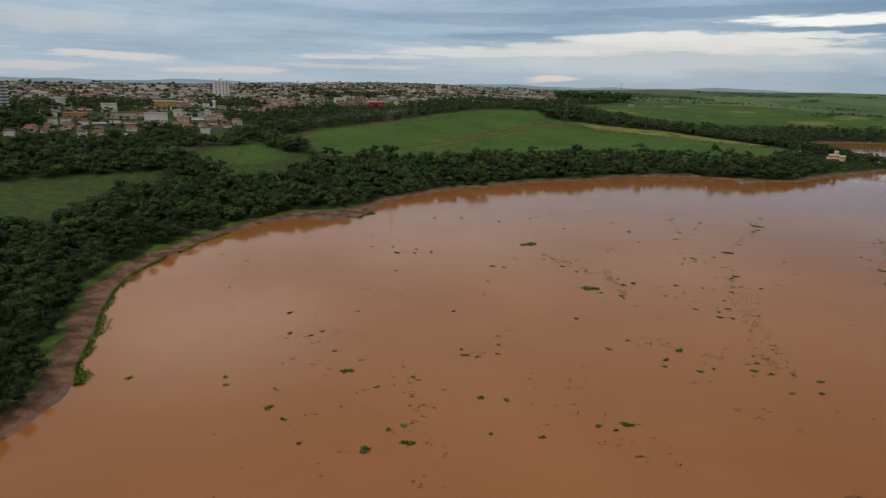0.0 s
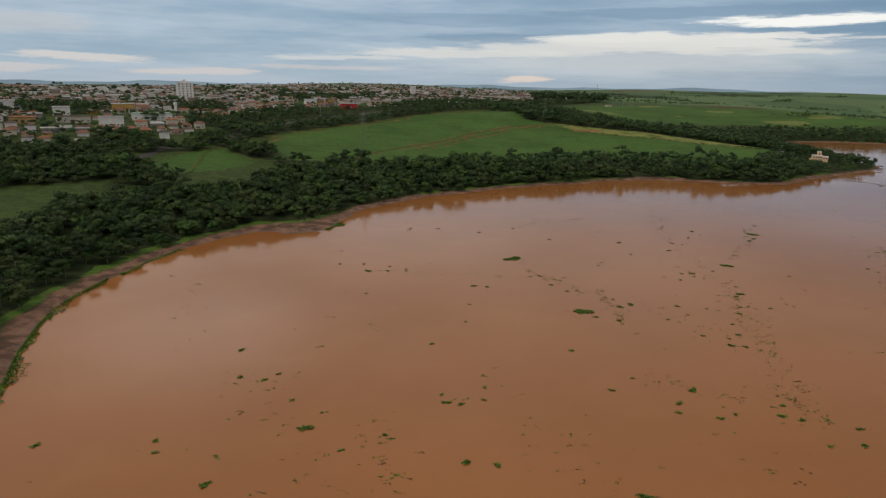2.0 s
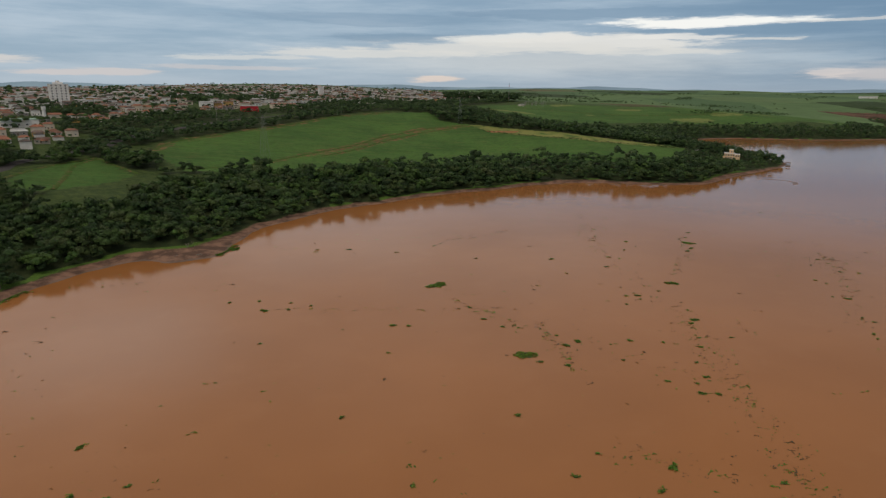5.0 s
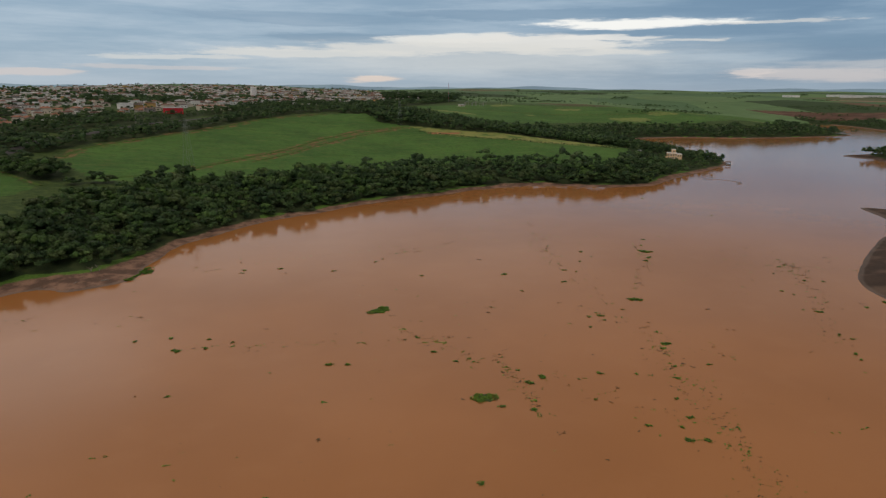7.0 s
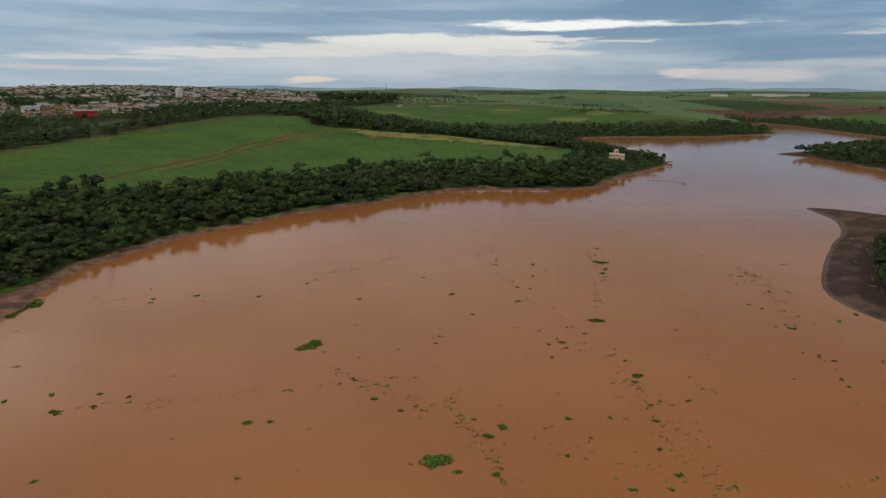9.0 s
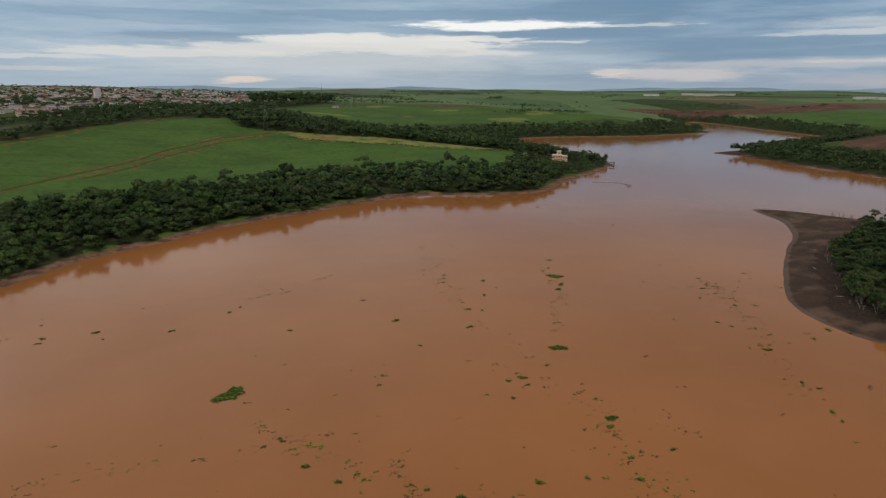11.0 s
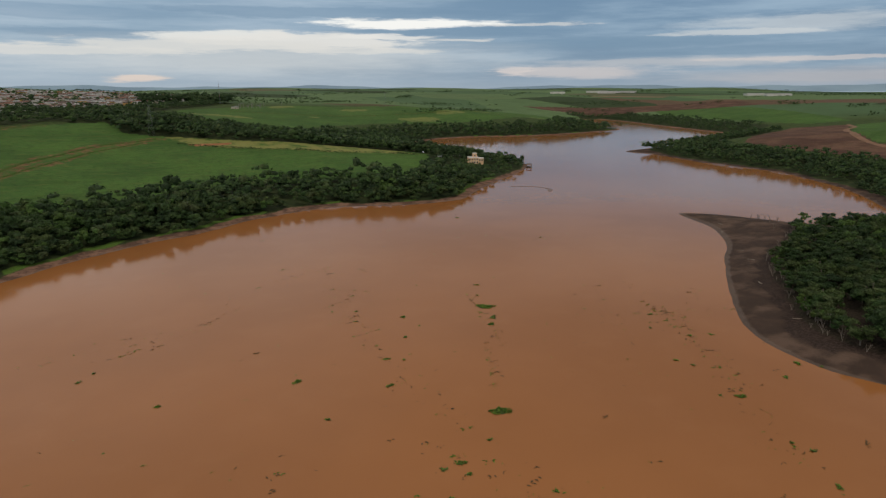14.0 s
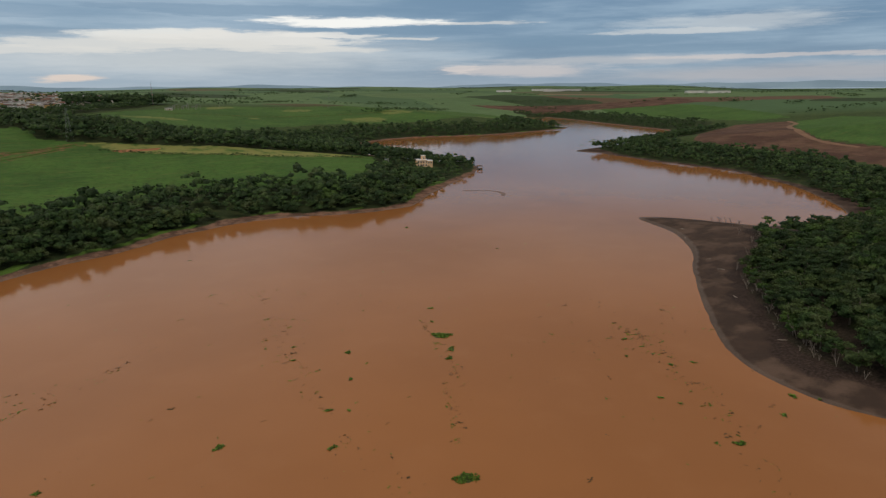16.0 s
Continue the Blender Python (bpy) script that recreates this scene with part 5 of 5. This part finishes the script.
def drift_scatter():
    """Specks of leaves and twigs drifting in streaks."""
    g = np.random.default_rng(77)
    streaks = [((-40, 150), (-20, 95), 50, 9), ((-12, 115), (-8, 76), 60, 4), ((5, 125), (30, 78), 40, 8), ((32, 206), (45, 180), 45, 1.8), ((48, 184), (46, 156), 60, 1.8), ((85, 182), (74, 150), 90, 4), ((75, 150), (68, 134), 45, 3), ((68, 133), (60, 110), 100, 4), ((40, 128), (53, 119), 45, 4), ((52, 176), (70, 140), 40, 7), ((82, 205), (92, 168), 40, 5)]
    streaks += [((136, 264), (118, 228), 50, 1.6), ((116, 232), (103, 214), 26, 1.4), ((47, 271), (75, 285), 34, 3), ((75, 285), (116, 318), 22, 6), ((100, 322), (125, 300), 30, 6), ((112, 292), (98, 262), 60, 6), ((98, 262), (88, 206), 50, 3.5), ((-15, 206), (45, 195), 60, 3), ((-20, 270), (60, 283), 50, 3), ((150, 226), (176, 214), 55, 6), ((168, 228), (155, 204), 55, 4)]
    streaks += [((154, 205), (138, 184), 40, 3.5), ((136, 184), (122, 166), 26, 4), ((165, 250), (190, 222), 30, 6), ((180, 320), (215, 290), 20, 8), ((560, 560), (660, 530), 40, 12), ((-62, 212), (-54, 140), 40, 9), ((-70, 238), (-25, 228), 35, 5), ((-50, 95), (90, 95), 110, 50), ((-40, 170), (150, 180), 130, 60), ((0, 230), (170, 240), 90, 50), ((60, 300), (200, 330), 50, 60)]
    V, F, S, bits = [], [], [], []
    for a, b, n, spread in streaks:
        for _ in range(int(n * 1.4)):
            u = g.random()
            x, y = a[0] + (b[0] - a[0]) * u + g.normal(0, spread * 0.5), a[1] + (b[1] - a[1]) * u + g.normal(0, spread * 0.5)
            bits.append((x, y, float(np.clip(g.lognormal(-1.75, 0.6), 0.09, 0.5)), int(g.random() < 0.45), int(g.integers(2, 6))))
    afloat = shore(np.array(bits)[:, :2]) < -0.5
    for (x, y, s, slot, k), on_water in zip(bits, afloat):
        if on_water:
            for _ in range(k):
                c, t = (x + g.normal(0, s * 1.1), y + g.normal(0, s * 0.6)), g.uniform(0, 6.28)
                q = s * g.uniform(0.5, 1.0)
                at = len(V)
                ox, oy = math.cos(t) * q, math.sin(t) * q
                V += [(c[0] - ox, c[1] - oy, 0.01), (c[0] + oy * 0.4, c[1] - ox * 0.4, 0.03 + q * 0.2), (c[0] + ox, c[1] + oy, 0.02), (c[0] - oy * 0.4, c[1] + ox * 0.4, 0.02 + q * 0.25)]
                F.append((at, at + 1, at + 2, at + 3))
                S.append(slot)
    return tagged(mesh_object("floating_debris", np.array(V) * (K, K, 1), F, [REED, DEBRIS], slots=S), "specks of leaves and twigs drifting in streaks", "debris", kind="stuff")


drift_scatter()


def fringe(line, width, n, seed, label):
    """Water plants in a belt along the waterline."""
    g = np.random.default_rng(seed)
    L = smooth_line(line, 6)
    V, F, at = [], [], 0
    for _ in range(n):
        k = int(g.integers(0, len(L) - 1))
        p = L[k] + (L[k + 1] - L[k]) * g.random()
        t = L[k + 1] - L[k]
        nrm = np.array([t[1], -t[0]]) / np.hypot(*t)
        q = p + nrm * (g.beta(1.2, 2.6) * width * (0.65 + 0.6 * math.sin(k * 0.9) * math.sin(k * 0.37)) - 0.5)
        for _ in range(3):
            a, s = g.uniform(0, 6.28), g.uniform(0.14, 0.34)
            o, w = np.array([math.cos(a), math.sin(a)]), np.array([-math.sin(a), math.cos(a)])
            z = g.uniform(0.08, 0.35)
            for u, v, h in ((0, 0, 0.0), (0.7, 0.55, 0.8), (1.3, 0, 1.0), (0.7, -0.55, 0.8)):
                V.append((*(q + o * s * u + w * s * v), 0.06 + z * h))
            F.append((at, at + 1, at + 2, at + 3))
            at += 4
    return tagged(mesh_object("shore_plants", np.array(V) * K, F, REED), label, "water plants", kind="stuff")


fringe([(-71, 108), (-75, 118), (-80, 135), (-86, 155), (-90, 178), (-87.5, 200)], 3.4, 1900, 3, "belt of bright green water plants along the mud")
fringe([(-86, 204), (-83, 218), (-78, 234)], 3.5, 350, 4, "thin belt of green water plants at the waterline")
fringe([(-33, 265), (-30.5, 268), (-28, 278)], 3.0, 350, 5, "green water plants at the tip of the spit")


def shoal(line, width):
    """A hooked bar of silt that just breaks the surface."""
    L = smooth_line(line, 8)
    t = np.gradient(L, axis=0)
    nrm = np.stack([-t[:, 1], t[:, 0]], 1) / np.hypot(*t.T)[:, None]
    u = np.linspace(0, 1, len(L))
    w = width * (1 - 0.5 * u) * (1 + 0.35 * wobble(L[:, 0], L[:, 1], 13))
    V = np.stack([np.column_stack([L + nrm * (w * q)[:, None], np.full(len(L), z)]) for q, z in ((-0.5, -0.03), (-0.3, 0.02), (0.3, 0.02), (0.5, -0.03))], 1).reshape(-1, 3) * (K, K, 1)
    F = [(4 * j + c, 4 * j + c + 1, 4 * j + c + 5, 4 * j + c + 4) for j in range(len(L) - 1) for c in range(3)]
    return tagged(mesh_object("shoal", V, F, SILT, smooth=True), "hooked bar of wet brown silt just breaking the water", "shoal", kind="structure")


shoal([(282, 404), (288, 400), (292.5, 394), (293, 387), (290, 381), (285, 377)], 5.0)


# ---- dead wood on the drawdown shore ----
def dead_shrub(seed, h):
    g = np.random.default_rng(seed)
    bits = []
    for n in range(7):
        a, r = g.uniform(0, 6.28), g.uniform(0.25, 0.6) * h
        m = np.array([math.cos(a) * r * 0.4, math.sin(a) * r * 0.4, h * 0.5])
        e = np.array([math.cos(a) * r, math.sin(a) * r, h * g.uniform(0.75, 1.0)])
        bits.append(tube([(0, 0, -0.2), m, e], [0.07, 0.05, 0.02], 4))
        for _ in range(3):
            d = e + np.array([g.normal(0, 0.4), g.normal(0, 0.4), g.uniform(0.1, 0.6)])
            bits.append(tube([m * 0.4 + e * 0.6, d], [0.03, 0.012], 3))
    v, f = joined(bits)
    return tagged(mesh_object("dead_shrub", v, f, DEADWOOD), "bare grey dead shrub on dark mud", "dead shrub", "dead shrubs")


shrubs = [dead_shrub(50 + n, 3.0 + 0.8 * n) for n in range(4)]
g = np.random.default_rng(15)
spots_d = [(300 + g.normal(0, 2), 262 + g.normal(0, 4)) for _ in range(9)] + [(x + g.normal(0, 1.5), y + g.normal(0, 1.5)) for x, y in ((252, 236), (236, 228), (222, 221), (208, 214), (196, 206), (188, 199), (181, 193), (176, 186), (262, 240), (270, 246), (280, 250), (288, 258), (244, 231), (230, 225), (-41, 272), (-44, 274))]
edge = jitter_grid(g, 165, 300, 170, 262, 3.2)
lift = shore(edge) - mud_width(*edge.T)
edge = edge[(lift > -1.5) & (lift < 3.0) & (g.random(len(edge)) < 0.75)]
spots_d += [tuple(p) for p in edge[:130]]
for n, (x, y) in enumerate(spots_d):
    ob = shrubs[n] if n < 4 else copy_thing(shrubs[n % 4], Matrix())
    ob.matrix_basis = spot(x, y, g.uniform(0, 6.28)) @ Matrix.Scale(g.uniform(0.4, 0.8) if n < 9 else g.uniform(0.45, 0.95), 4)


def drift_log(x, y, turn, length, r):
    v, f = joined([tube([(-length / 2, 0, r * 0.6), (0, 0.15, r * 0.8), (length / 2, -0.1, r * 0.5)], [r, r * 0.9, r * 0.5], 7), tube([(0, 0.1, r), (length * 0.2, 0.6, r * 2.2)], [r * 0.5, r * 0.2], 5)])
    ob = mesh_object("drift_log", v, f, DEADWOOD, smooth=True)
    ob.matrix_basis = spot(x, y, turn)
    return tagged(ob, "pale weathered drift log lying on the mud", "log", "drift logs")


for x, y, t, l, r in ((262, 262, 0.4, 4, 0.22), (228, 232, 1.9, 3, 0.2), (205, 217, 0.9, 3.5, 0.2), (238, 241, 2.4, 2.4, 0.16), (182, 196, 2.2, 3, 0.18), (-38, 265, 0.3, 3, 0.2), (-45, 264, 1.0, 2.5, 0.16), (-80, 112, 1.3, 3, 0.2), (-86, 140, 0.2, 2.4, 0.15), (274, 270, 1.2, 3, 0.2)):
    drift_log(x, y, t, l, r)
